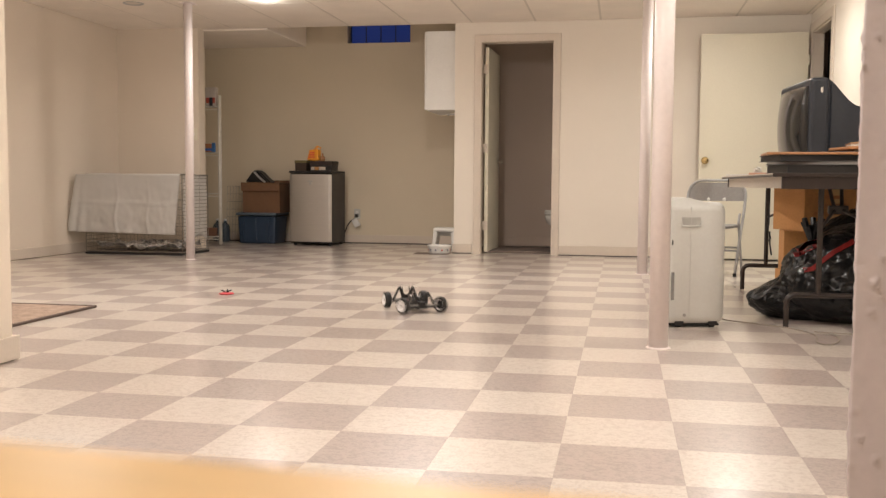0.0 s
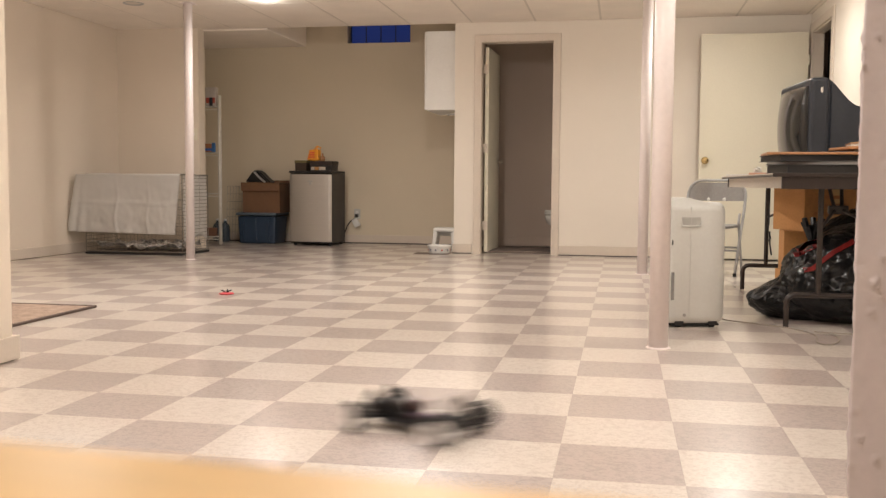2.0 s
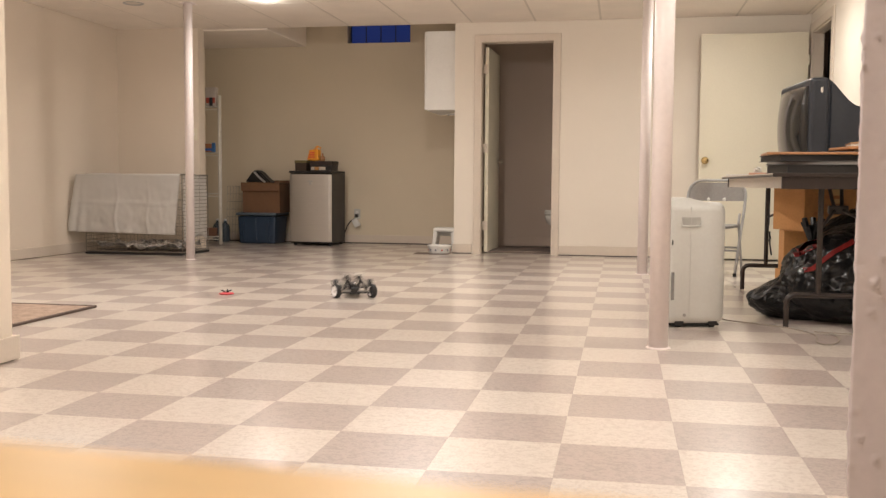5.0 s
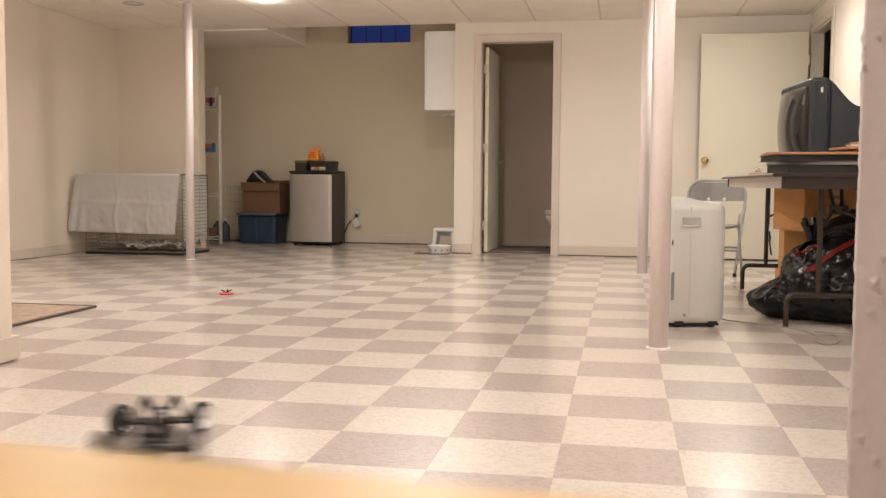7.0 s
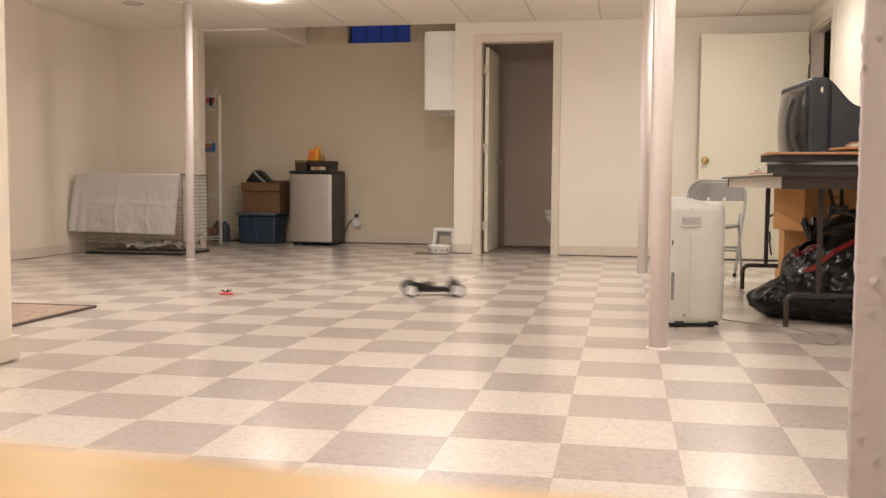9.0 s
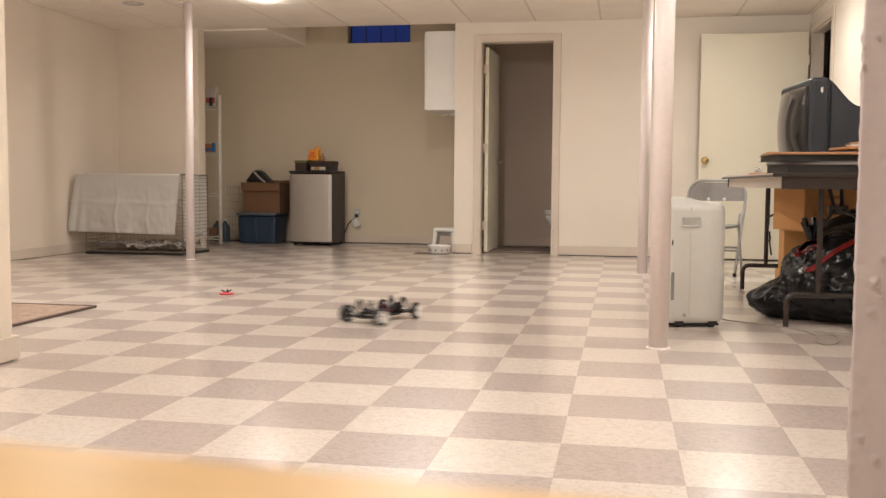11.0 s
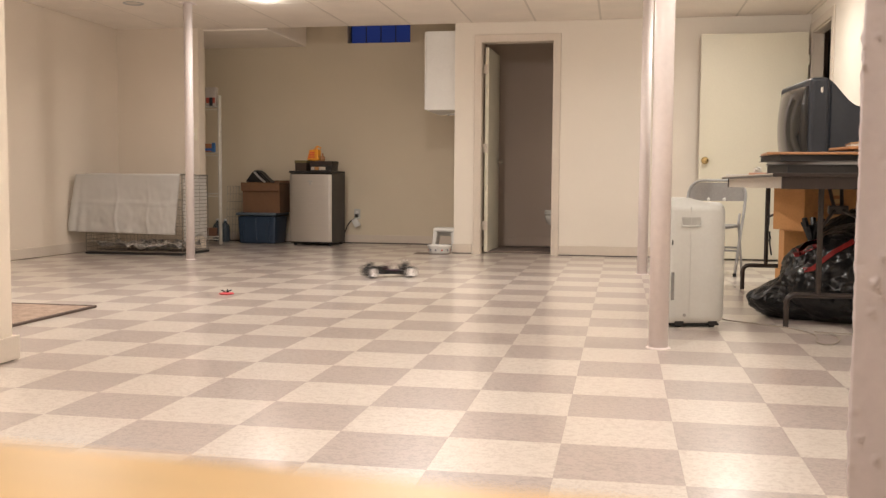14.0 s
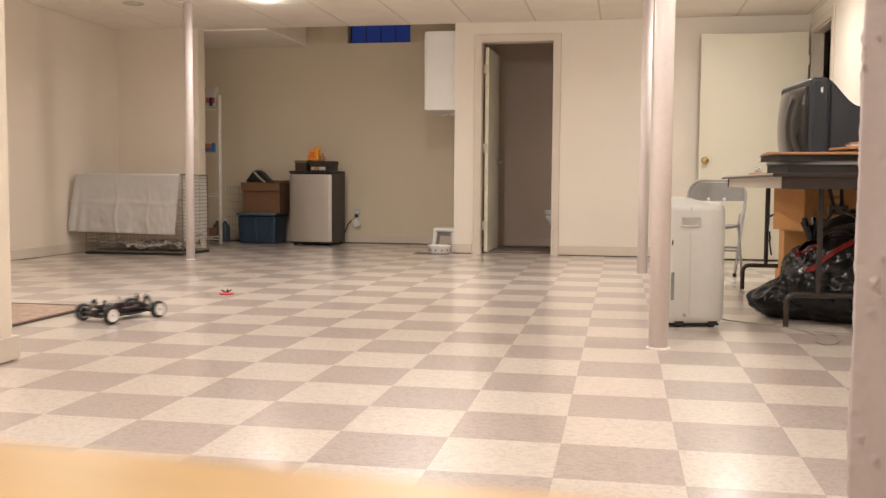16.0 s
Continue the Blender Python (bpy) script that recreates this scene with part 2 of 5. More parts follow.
box(bm, RIGHT, RIGHT + 2.5, 4.8, 8.3, TOP, TOP + 0.1)
box(bm, -1.35, 0.3, BACK + 0.12, ALC, 2.25, 2.3)
tagged(part("ceiling_alcove", bm, M_CEIL), "dim plain ceiling above the alcove", "ceiling", kind="structure")
bm = B()
box(bm, -4.62, -3.397, BACK + 0.025, ALC, 2.218, 2.465, bev=0.006)
tagged(part("soffit", bm, M_CEIL), "boxed duct soffit under the alcove ceiling", "soffit", kind="structure")

# baseboards
def baseboard(name, runs, label="warm grey baseboard along the wall", material=None):
    bm = B()
    for r in runs:
        box(bm, *r, 0.004, 0.095, bev=0.003)
    return tagged(part(name, bm, material or M_TRIM), label, "baseboard", kind="structure")


baseboard("baseboard_west", [(LEFT, LEFT + 0.012, 0.5, 6.62)])
baseboard("baseboard_alcove", [(-4.62, -1.47, ALC - 0.012, ALC), (-1.482, -1.47, BACK, ALC - 0.012)])
baseboard("baseboard_partition", [(-1.482, DX0 - 0.085, BACK - 0.012, BACK), (DX1 + 0.075, RIGHT, BACK - 0.012, BACK)])
baseboard("baseboard_bath", [(-1.35, 0.3, ALC - 0.012, ALC)], "bathroom baseboard, its dimness put into a brown-beige tone", M_BATH_DIM)
baseboard("baseboard_east", [(RIGHT - 0.012, RIGHT, 0.5, EY0 - 0.08)])
baseboard("baseboard_near", [(-2.15, -2.128, -3.9, 0.772), (-2.29, -2.15, 0.755, 0.772)])


# door casings
# thin dark strips drawn in as the shadow gap below the baseboards
bm = B()
box(bm, -1.482, DX0 - 0.085, BACK - 0.0165, BACK - 0.0125, 0, 0.009)
box(bm, DX1 + 0.075, RIGHT, BACK - 0.0165, BACK - 0.0125, 0, 0.009)
box(bm, -4.62, -1.482, ALC - 0.0165, ALC - 0.0125, 0, 0.010)
tagged(part("trim_floor_joint", bm, M_SHADE), "dark strip drawn as the shadow gap at the foot of the baseboard", "trim", kind="structure")


def casing(name, x0, x1, z, y, w=0.074):
    # one mitred architrave with a rounded back band, then the jamb lining
    bm = B()
    steps = ((0.0, 0.0), (0.003, 0.012), (0.45 * w, 0.0135), (0.8 * w, 0.017), (w - 0.004, 0.017), (w, 0.0))
    rings = [[bm.verts.new(q) for q in ((x0 - o, y - d, 0), (x0 - o, y - d, z + o), (x1 + o, y - d, z + o), (x1 + o, y - d, 0))] for o, d in steps]
    for r0, r1 in zip(rings, rings[1:]):
        for k in range(3):
            bm.faces.new((r0[k], r0[k + 1], r1[k + 1], r1[k]))
    box(bm, x0 - 0.004, x0 + 0.003, y, y + 0.12, 0, z)
    box(bm, x1 - 0.002, x1 + 0.004, y, y + 0.12, 0, z)
    box(bm, x0, x1, y, y + 0.12, z - 0.003, z + 0.004)
    return tagged(part(name, bm, M_TRIM), "warm grey painted door casing", "door frame", kind="structure")


casing("trim_bath_door", DX0, DX1, DZ, BACK)
bm = B()
box(bm, RIGHT - 0.016, RIGHT, EY0 - 0.08, EY0, 0, EZ + 0.08, bev=0.004)
box(bm, RIGHT - 0.016, RIGHT, EY1, EY1 + 0.08, 0, EZ + 0.08, bev=0.004)
box(bm, RIGHT - 0.015, RIGHT, EY0, EY1, EZ, EZ + 0.08, bev=0.004)
box(bm, RIGHT, RIGHT + 0.09, EY1 - 0.014, EY1 + 0.003, 0, EZ)
box(bm, RIGHT, RIGHT + 0.09, EY0 - 0.003, EY0 + 0.014, 0, EZ)
box(bm, RIGHT, RIGHT + 0.09, EY0, EY1, EZ - 0.014, EZ + 0.003)
tagged(part("trim_side_door", bm, M_TRIM), "warm grey painted door casing", "door frame", kind="structure")

# floor base; the tiles follow at the end of the file
bm = B()
box(bm, -5.2, 4.6, -4.1, 8.5, -0.1, -0.0045)
floor = tagged(part("floor", bm, M_SEAM), "glossy checkerboard vinyl tile floor in cream and taupe", "floor", kind="structure")

# window
win = thing("window_1", pose((WX0 + WX1) / 2, ALC + 0.1, WZ0), "small high basement window, deep blue with dusk light", "window", kind="structure")
w2 = (WX1 - WX0) / 2
bm = B()
for k in range(5):
    xx = -w2 + 0.02 + k * (2 * w2 - 0.04) / 4
    box(bm, xx - 0.004, xx + 0.004, -0.006, 0.02, 0, WZ1 - WZ0)
box(bm, -w2, w2, -0.02, 0.02, 0, 0.012)
part("window_frame", bm, M_BLACK, win)
for k in range(4):
    bm = B()
    x0 = -w2 + 0.027 + k * (2 * w2 - 0.04) / 4
    box(bm, x0, x0 + (2 * w2 - 0.04) / 4 - 0.014, 0.0, 0.008, 0.012, WZ1 - WZ0)
    part("pane", bm, M_SKYBLUE, win)


# ------------------------------------------------------------------ ceiling lamps
can = thing("ceiling_light", pose(CANS[0][0], CANS[0][1], CEIL), "round recessed ceiling light, lit warm white", "ceiling light", "recessed ceiling lights")
bm = B()
lathe(bm, [(0.044, -0.001), (0.060, -0.003), (0.085, -0.006), (0.088, -0.001)], 32, cap=False)
part("trim_ring", bm, M_WHITE, can)
bm = B()
lathe(bm, [(0.001, -0.012), (0.025, -0.010), (0.042, -0.002)], 24, cap=False)
part("bulb", bm, M_CANGLOW, can)
for k, (x, y) in enumerate(CANS):
    # added cans, unseen; places, watts and tints set by the brightness wanted
    if k:
        copy_thing(can, pose(x, y, CEIL))
    ld = bpy.data.lights.new("can_lamp", "AREA")
    ld.shape, ld.size, ld.energy, ld.color, ld.spread = "DISK", 0.12, DOWN_WATTS[k], LAMP_COOL if x > 1 else LAMP_COL, radians(165)
    new("can_lamp", ld).matrix_world = pose(x, y, CEIL - 0.014)
    ld = bpy.data.lights.new("bulb_lamp", "POINT")
    ld.shadow_soft_size, ld.energy, ld.color = 0.045, BULB_WATTS[k], LAMP_COOL if x > 1 else LAMP_COL
    new("bulb_lamp", ld).matrix_world = pose(x, y, CEIL - 0.07)


dead = thing("ceiling_light", pose(-4.07, 5.28, CEIL), "round recessed ceiling light, switched off", "ceiling light", "recessed ceiling lights")
bm = B()
lathe(bm, [(0.062, -0.001), (0.085, -0.006), (0.088, -0.001)], 32, cap=False)
part("trim_ring", bm, M_GREYM, dead)
bm = B()
lathe(bm, [(0.001, -0.003), (0.060, -0.002)], 24, cap=False)
part("lens", bm, M_TBAR, dead)

# ------------------------------------------------------------------ poles and pier
def pole(x, y, r, label, lean=0.0):
    p = thing("support_pole", pose(x, y, 0, 0, lean, 0), label, "pole", "steel support poles")
    bm = B()
    lathe(bm, [(r, 0.006), (r, CEIL - 0.012)], 32)
    part("shaft", bm, M_POLE, p, smooth=True)
    bm = B()
    box(bm, -r * 1.5, r * 1.5, -r * 1.5, r * 1.5, CEIL - 0.012, CEIL - 0.001, bev=0.003)
    part("cap_plate", bm, M_POLE, p)
    bm = B()
    lathe(bm, [(r + 0.011, 0.0), (r + 0.010, 0.004), (r + 0.002, 0.006)], 28)
    part("base_ring", bm, M_POLE, p)
    return p


pole(-3.586, 5.33, 0.038, "cream painted steel support pole near the crate")
pole(0.311, 1.585, 0.041, "cream painted steel support pole beside the dehumidifier", -0.1)
pole(0.312, 4.96, 0.039, "cream painted steel support pole in mid room", 0.1)

bm = B()
NZ, NX = 560, 80
grid = {}
rng = random.Random(4)
for i in range(NZ + 1):
    for j in range(NX + 1):
        x, z = 0.34 * j / NX, CEIL * i / NZ
        d = 0.0025 * noise.noise(Vector((x * 8, 0, z * 8))) + 0.013 * max(0, noise.noise(Vector((x * 100, 3, z * 85))) - 0.45) - 0.006 * max(0, noise.noise(Vector((x * 80, 8, z * 80))) - 0.5)
        e = 0.003 * noise.noise(Vector((5, x * 7, z * 9))) + 0.0025 * noise.noise(Vector((9, 2, z * 60))) if j == 0 else 0
        grid[i, j] = bm.verts.new((0.437 + x + e, -1.25 - d, z))
for i in range(NZ):
    for j in range(NX):
        bm.faces.new((grid[i, j], grid[i, j + 1], grid[i + 1, j + 1], grid[i + 1, j]))
back = [bm.verts.new((0.437 + 0.085, -1.02, CEIL * i / NZ)) for i in range(NZ + 1)]
for i in range(NZ):
    bm.faces.new((grid[i, 0], grid[i + 1, 0], back[i + 1], back[i]))
box(bm, 0.53, 0.777, -1.24, -1.02, 0, CEIL)
tagged(part("wall_pier", bm, M_ROUGH, smooth=True), "rough lumpy painted concrete pier", "pier", kind="structure")

# ledge under the camera
bm = B()
box(bm, -0.6, 0.055, -0.30, 0.0, -0.03, 0.0, bev=0.004)
ob = tagged(part("ledge", bm, M_LEDGE), "orange varnished wooden ledge close below the camera", "ledge", kind="structure")
ob.matrix_world = pose(0.11, -2.419, 0.66, 0, 0, -5)
bm = B()
box(bm, -0.58, 0.035, -0.28, -0.03, 0.0, 0.628)
ob = tagged(part("wall_ledge", bm, M_WALL), "plain cream low wall under the wooden ledge", "wall", kind="structure")
ob.matrix_world = pose(0.11, -2.419, 0, 0, 0, -5)


# ------------------------------------------------------------------ doors
def knob(parent, x, y, z, side, metal=None, label="polished brass knob", k=1.0):
    bm = B()
    lathe(bm, [(0.034, 0.0), (0.034, 0.005), (0.012, 0.008), (0.012, 0.028), (0.024, 0.036), (0.029, 0.05), (0.024, 0.062), (0.008, 0.067)], 20,
          m=Matrix.Translation((x, y, z)) @ Matrix.Rotation(radians(90 * side), 4, "X") @ Matrix.Scale(k, 4))
    part("knob", bm, metal or M_BRASS, parent, label, smooth=True)


d1 = thing("door_1", pose(DX0 + 0.021, BACK + 0.105, 0.012, 0, 0, 88), "cream bathroom door standing open inward", "door", kind="structure")
bm = B()
box(bm, 0, 0.66, -0.036, 0, 0, 2.0, bev=0.003)
part("slab", bm, M_DOOR, d1)
knob(d1, 0.60, -0.036, 0.90, 1, M_NICKEL, "small satin nickel knob", 0.8)
knob(d1, 0.60, 0.0, 0.90, -1, M_NICKEL, "small satin nickel knob", 0.8)
for hz in (0.26, 1.02, 1.79):
    bm = B()
    tube(bm, [(-0.010, 0.006, hz - 0.045), (-0.010, 0.006, hz + 0.045)], 0.006, 10)
    box(bm, -0.008, 0.001, -0.034, 0.015, hz - 0.045, hz + 0.045)
    part("hinge", bm, M_TRIM, d1)

d2 = thing("door_2", pose(1.765, 6.605, 0.012, 0, 0, 180), "cream flush door swung open against the wall", "door", kind="structure")
bm = B()
box(bm, 0, 0.93, 0, 0.036, 0, 2.045, bev=0.003)
part("slab", bm, M_DOOR, d2)
knob(d2, 0.875, 0.036, 0.90, -1)
for hz in (0.25, 1.0, 1.8):
    bm = B()
    tube(bm, [(-0.006, 0.04, hz - 0.045), (-0.006, 0.04, hz + 0.045)], 0.006, 10)
    box(bm, -0.008, 0.001, 0.003, 0.036, hz - 0.045, hz + 0.045)
    part("hinge", bm, M_DOOR, d2)

# ------------------------------------------------------------------ alcove
c = thing("wall_cabinet", pose(-1.47, BACK + 0.05, 1.405), "white laminate wall cabinet hung on the side wall", "cabinet")
bm = B()
box(bm, -0.295, 0.0, 0, 0.76, 0, 0.765, bev=0.002)
part("body", bm, M_WHITE, c)
for k in range(2):
    bm = B()
    box(bm, -0.313, -0.297, 0.004 + k * 0.38, 0.376 + k * 0.38, 0.004, 0.761, bev=0.002)
    dr = part("door", bm, M_WHITE, c)
    bm = B()
    tube(bm, [(-0.313, 0.33 + k * 0.1, 0.06), (-0.335, 0.33 + k * 0.1, 0.07), (-0.335, 0.33 + k * 0.1, 0.14), (-0.313, 0.33 + k * 0.1, 0.15)], 0.004)
    part("handle", bm, M_STEEL, dr)

h = thing("bottle_opener_hook", pose(-1.4745, BACK + 0.06, 1.36), "small metal hook bracket under the cabinet", "hook")
bm = B()
tube(bm, [(0, 0, 0.0), (-0.03, 0, 0.005), (-0.06, 0, 0.005), (-0.075, 0, -0.01)], 0.006)
box(bm, -0.006, 0.004, -0.012, 0.012, -0.07, 0.02, bev=0.002)
part("hook", bm, M_GREYM, h)

# mini fridge
f = thing("mini_fridge", pose(-3.163, 7.455, 0, 0, 0, -3), "small refrigerator, steel door and black sides, against the wall", "refrigerator")
bm = B()
box(bm, -0.250, 0.235, -0.03, 0.39, 0.022, 0.785, bev=0.008)
part("body", bm, M_BLACK, f)
bm = B()
box(bm, -0.250, 0.2355, -0.072, 0.392, 0.787, 0.810, bev=0.006)
part("top", bm, M_BLACK, f)
bm = B()
prof = [(-0.249 + 0.482 * i / 16, -0.035 - 0.055 * (1 - ((i - 8) / 8) ** 2) ** 0.6 * 0.5 - 0.012) for i in range(17)]
vs = extrude_outline(bm, prof + [(0.233, -0.032), (-0.249, -0.032)], 0.730, axis="z")
bmesh.ops.translate(bm, verts=vs, vec=(0, 0, 0.042))
dr = part("door", bm, M_STEEL, f, "brushed steel door")
bm = B()
box(bm, -0.03, 0.03, -0.082, -0.076, 0.69, 0.705)
box(bm, -0.012, 0.012, -0.082, -0.076, 0.66, 0.685)
part("badge", bm, M_GREYM, dr)
for x in (-0.2, 0.2):
    for y in (-0.01, 0.34):
        bm = B()
        lathe(bm, [(0.018, 0), (0.02, 0.03)], 12, m=Matrix.Translation((x, y, 0)))
        part("foot", bm, M_BLACK, f)

b = thing("shoe_box", pose(-3.205, 7.50, 0.812, 0, 0, -8), "flat dark box with a greenish lid on the fridge", "box")
bm = B(); box(bm, -0.155, -0.02, -0.06, 0.12, 0, 0.085, bev=0.002)
part("base", bm, mat("dark printed card", (0.05, 0.03, 0.02), 0.6, var=0.3), b)
bm = B(); box(bm, -0.16, -0.015, -0.065, 0.125, 0.085, 0.112, bev=0.002)
part("lid", bm, mat("olive card", (0.16, 0.13, 0.05), 0.6), b)
b = thing("parts_box", pose(-3.03, 7.48, 0.812, 0, 0, -6), "dark box with a white and red printed side", "box")
bm = B(); box(bm, -0.15, 0.10, -0.06, 0.12, 0, 0.06, bev=0.002)
part("base", bm, M_BLACK, b)
bm = B(); box(bm, -0.155, 0.105, -0.065, 0.125, 0.06, 0.104, bev=0.002)
part("lid", bm, mat("brown black card", (0.03, 0.018, 0.014), 0.5), b)
for k, (x0, x1, mm) in enumerate(((-0.14, -0.10, M_LAMIN), (-0.095, -0.05, M_CARD2), (-0.045, 0.03, M_LAMIN))):
    bm = B(); box(bm, x0, x1, -0.0625, -0.0605, 0.008, 0.042)
    part("printed_panel", bm, mm, b)
b = thing("orange_bag", pose(-3.165, 7.50, 0.925, 0, 0, -5), "crumpled orange plastic bag on the boxes", "bag")
bm = B()
vs = box(bm, -0.065, 0.065, -0.03, 0.05, 0, 0.115)
bmesh.ops.subdivide_edges(bm, edges=bm.edges, cuts=6, use_grid_fill=True)
for v in bm.verts:
    t = v.co.z / 0.115
    v.co.x = v.co.x * (1 - 0.25 * t) + 0.012 * t
    v.co += Vector((noise.noise(v.co * 30), noise.noise(v.co * 30 + Vector((9, 0, 0))), noise.noise(v.co * 28 + Vector((0, 7, 0))))) * 0.011
part("sack", bm, M_ORANGE, b, smooth=False)
bm = B()
tube(bm, [(0.0, 0, 0.10), (0.02, 0, 0.14), (0.045, -0.01, 0.155), (0.075, 0, 0.14), (0.085, 0, 0.13)], 0.007)
tube(bm, [(0.04, 0, 0.10), (0.035, 0, 0.13), (0.05, 0, 0.15)], 0.008)
part("tied_handle", bm, M_ORANGE, b)
bm = B()
for k in range(3):
    box(bm, -0.045 + 0.01 * k, 0.03, -0.049, -0.047, 0.03 + 0.024 * k, 0.04 + 0.024 * k)
part("printed_bars", bm, M_RED, b)
b = thing("small_figure_ornament", pose(-3.065, 7.50, 0.916, 0, 0, 0), "small brown bottle standing on the boxes", "bottle")
bm = B()
lathe(bm, [(0.022, 0), (0.028, 0.01), (0.026, 0.045), (0.01, 0.062), (0.008, 0.08), (0.011, 0.085)], 16)
part("body", bm, M_WOODP, b, smooth=True)

# storage tub and carton
t = thing("storage_tub", pose(-3.845, 7.71, 0, 0, 0, -3), "dark blue plastic storage tub with a lid on the floor", "storage tub")
bm = B()
vs = box(bm, -0.222, 0.235, -0.17, 0.17, 0, 0.305, bev=0.02)
for v in bm.verts:
    k = 0.93 + 0.07 * v.co.z / 0.29
    v.co.x *= k; v.co.y *= k
part("bin", bm, M_BLUE, t)
# lid paler than the bin, with its top edge's highlight put into the colour
bm = B(); box(bm, -0.232, 0.245, -0.19, 0.19, 0.315, 0.345, bev=0.008)
part("lid", bm, mat("highlight pale blue lid", (0.11, 0.14, 0.17), 0.3), t)
for x in (-0.15, 0.0, 0.15):
    bm = B(); box(bm, x - 0.012, x + 0.012, -0.176, -0.152, 0.04, 0.28, bev=0.003)
    part("rib", bm, M_BLUE, t)
b = thing("carton", pose(-3.80, 7.71, 0.345, 0, 0, -2), "brown cardboard carton on the blue tub", "box")
bm = B(); box(bm, -0.205, 0.235, -0.17, 0.19, 0, 0.33, bev=0.004)
part("body", bm, M_CARD, b)
bm = B()
box(bm, -0.212, 0.24, -0.178, -0.172, 0.25, 0.345, m=pose(0, 0, 0, 3))
part("flap", bm, M_CARD, b)
bm = B()
box(bm, -0.212, 0.24, 0.192, 0.198, 0.25, 0.36)
part("flap", bm, M_CARD, b)
b = thing("folded_bag", pose(-3.89, 7.70, 0.677), "black bag with a grey strap slumped on the carton", "bag")
bm = B()
extrude_outline(bm, [(-0.13, 0), (0.19, 0), (0.13, 0.05), (0.05, 0.13), (0.0, 0.145), (-0.03, 0.13)], 0.16, m=pose(0, -0.08, 0))
bmesh.ops.bevel(bm, geom=bm.edges[:], offset=0.015, segments=2, affect="EDGES")
part("pouch", bm, M_BLACK, b)
bm = B()
tube(bm, [(-0.01, -0.085, 0.12), (0.05, -0.09, 0.06), (0.12, -0.09, 0.005)], 0.013, 6)
part("strap", bm, M_GREYM, b)

# narrow wire shelf behind the wall end
sh = thing("shelf_unit", pose(-4.33, 7.30, 0), "narrow white wire shelf unit in the alcove", "shelf")
for x in (-0.29, 0.163):
    for y in (-0.014, 0.014):
        bm = B(); lathe(bm, [(0.014, 0), (0.014, 1.62)], 12, m=Matrix.Translation((x, y, 0)))
        part("post", bm, M_WIREW, sh, smooth=True)
for z in (0.085, 0.555, 1.0, 1.497):
    bm = B()
    for y in (-0.014, 0.014):
        tube(bm, [(-0.29, y, z), (0.163, y, z)], 0.008)
        tube(bm, [(-0.29, y, z - 0.03), (0.163, y, z - 0.03)], 0.005)
    for x in (-0.29, 0.163):
        tube(bm, [(x, -0.014, z), (x, 0.014, z)], 0.008)
    for k in range(15):
        x = -0.27 + 0.41 * k / 14
        tube(bm, [(x, -0.014, z), (x, 0.014, z)], 0.003, 6)
    part("shelf_board", bm, M_WIREW, sh)


def small_box(name, x, y, z, sx, sy, sz, col, label, band=None, rz=0):
    o = thing(name, pose(x, y, z, 0, 0, rz), label, "box")
    bm = B(); box(bm, -sx / 2, sx / 2, -sy / 2, sy / 2, 0, sz, bev=0.003)
    part("carton_body", bm, mat(name + " card", col, 0.6, var=0.15), o)
    if band:
        bm = B(); box(bm, -sx / 2 + 0.008, sx / 2 - 0.008, -sy / 2 - 0.002, -sy / 2 + 0.001, sz * 0.15, sz * 0.45)
        part("printed_panel", bm, mat(name + " print", band, 0.6), o)
    return o


small_box("detergent_box", -4.255, 7.3, 1.505, 0.12, 0.07, 0.20, (0.62, 0.56, 0.50), "white and red printed box on the wire shelf", (0.5, 0.10, 0.07))
o = small_box("dark_carton", -4.245, 7.235, 1.505, 0.035, 0.015, 0.09, (0.05, 0.05, 0.06), "small dark pack on the wire shelf")
o.location.y = 7.255
small_box("spray_pack", -4.28, 7.3, 1.008, 0.10, 0.06, 0.09, (0.45, 0.20, 0.10), "small reddish pack on the wire shelf", (0.05, 0.15, 0.45))
small_box("brown_carton", -4.275, 7.3, 0.093, 0.12, 0.06, 0.09, (0.20, 0.10, 0.06), "small reddish brown carton on the bottom shelf")
small_box("blue_pack", -4.225, 7.27, 1.008, 0.035, 0.03, 0.10, (0.06, 0.18, 0.42), "small blue pack on the wire shelf")
bt = thing("water_bottle", pose(-4.33, 7.80, 0), "clear blue plastic bottle on the floor", "bottle", "bottles in the alcove")
bm = B()
lathe(bm, [(0.05, 0), (0.055, 0.02), (0.055, 0.16), (0.045, 0.19), (0.018, 0.22), (0.016, 0.24)], 18)
part("body", bm, mat("blue clear plastic", (0.20, 0.26, 0.33), 0.15, trans=0.7, bump=0), bt, smooth=True)
bm = B()
lathe(bm, [(0.018, 0.24), (0.018, 0.26)], 16)
part("lid", bm, M_WHITE, bt)
copy_thing(bt, pose(-4.44, 7.84, 0))

# folded wire panel behind the carton
wp = thing("wire_panel", pose(-4.15, 7.88, 0.02, -4), "folded dark wire panel leaning on the alcove wall", "wire panel")
bm = B()
for k in range(12):
    tube(bm, [(-0.2 + 0.036 * k, 0, 0), (-0.2 + 0.036 * k, 0, 0.62)], 0.0022, 5)
for k in range(8):
    tube(bm, [(-0.2, 0.003, 0.088 * k), (0.2, 0.003, 0.088 * k)], 0.0025, 5)
part("mesh", bm, M_WIRE, wp)

# switch plate on the wall end
o = thing("light_switch", pose(-4.143, 6.62, 1.166), "small white light switch plate on the wall end", "switch")
bm = B(); box(bm, -0.035, 0.035, -0.006, -0.0005, -0.058, 0.058, bev=0.003)
part("plate", bm, M_DOOR, o)
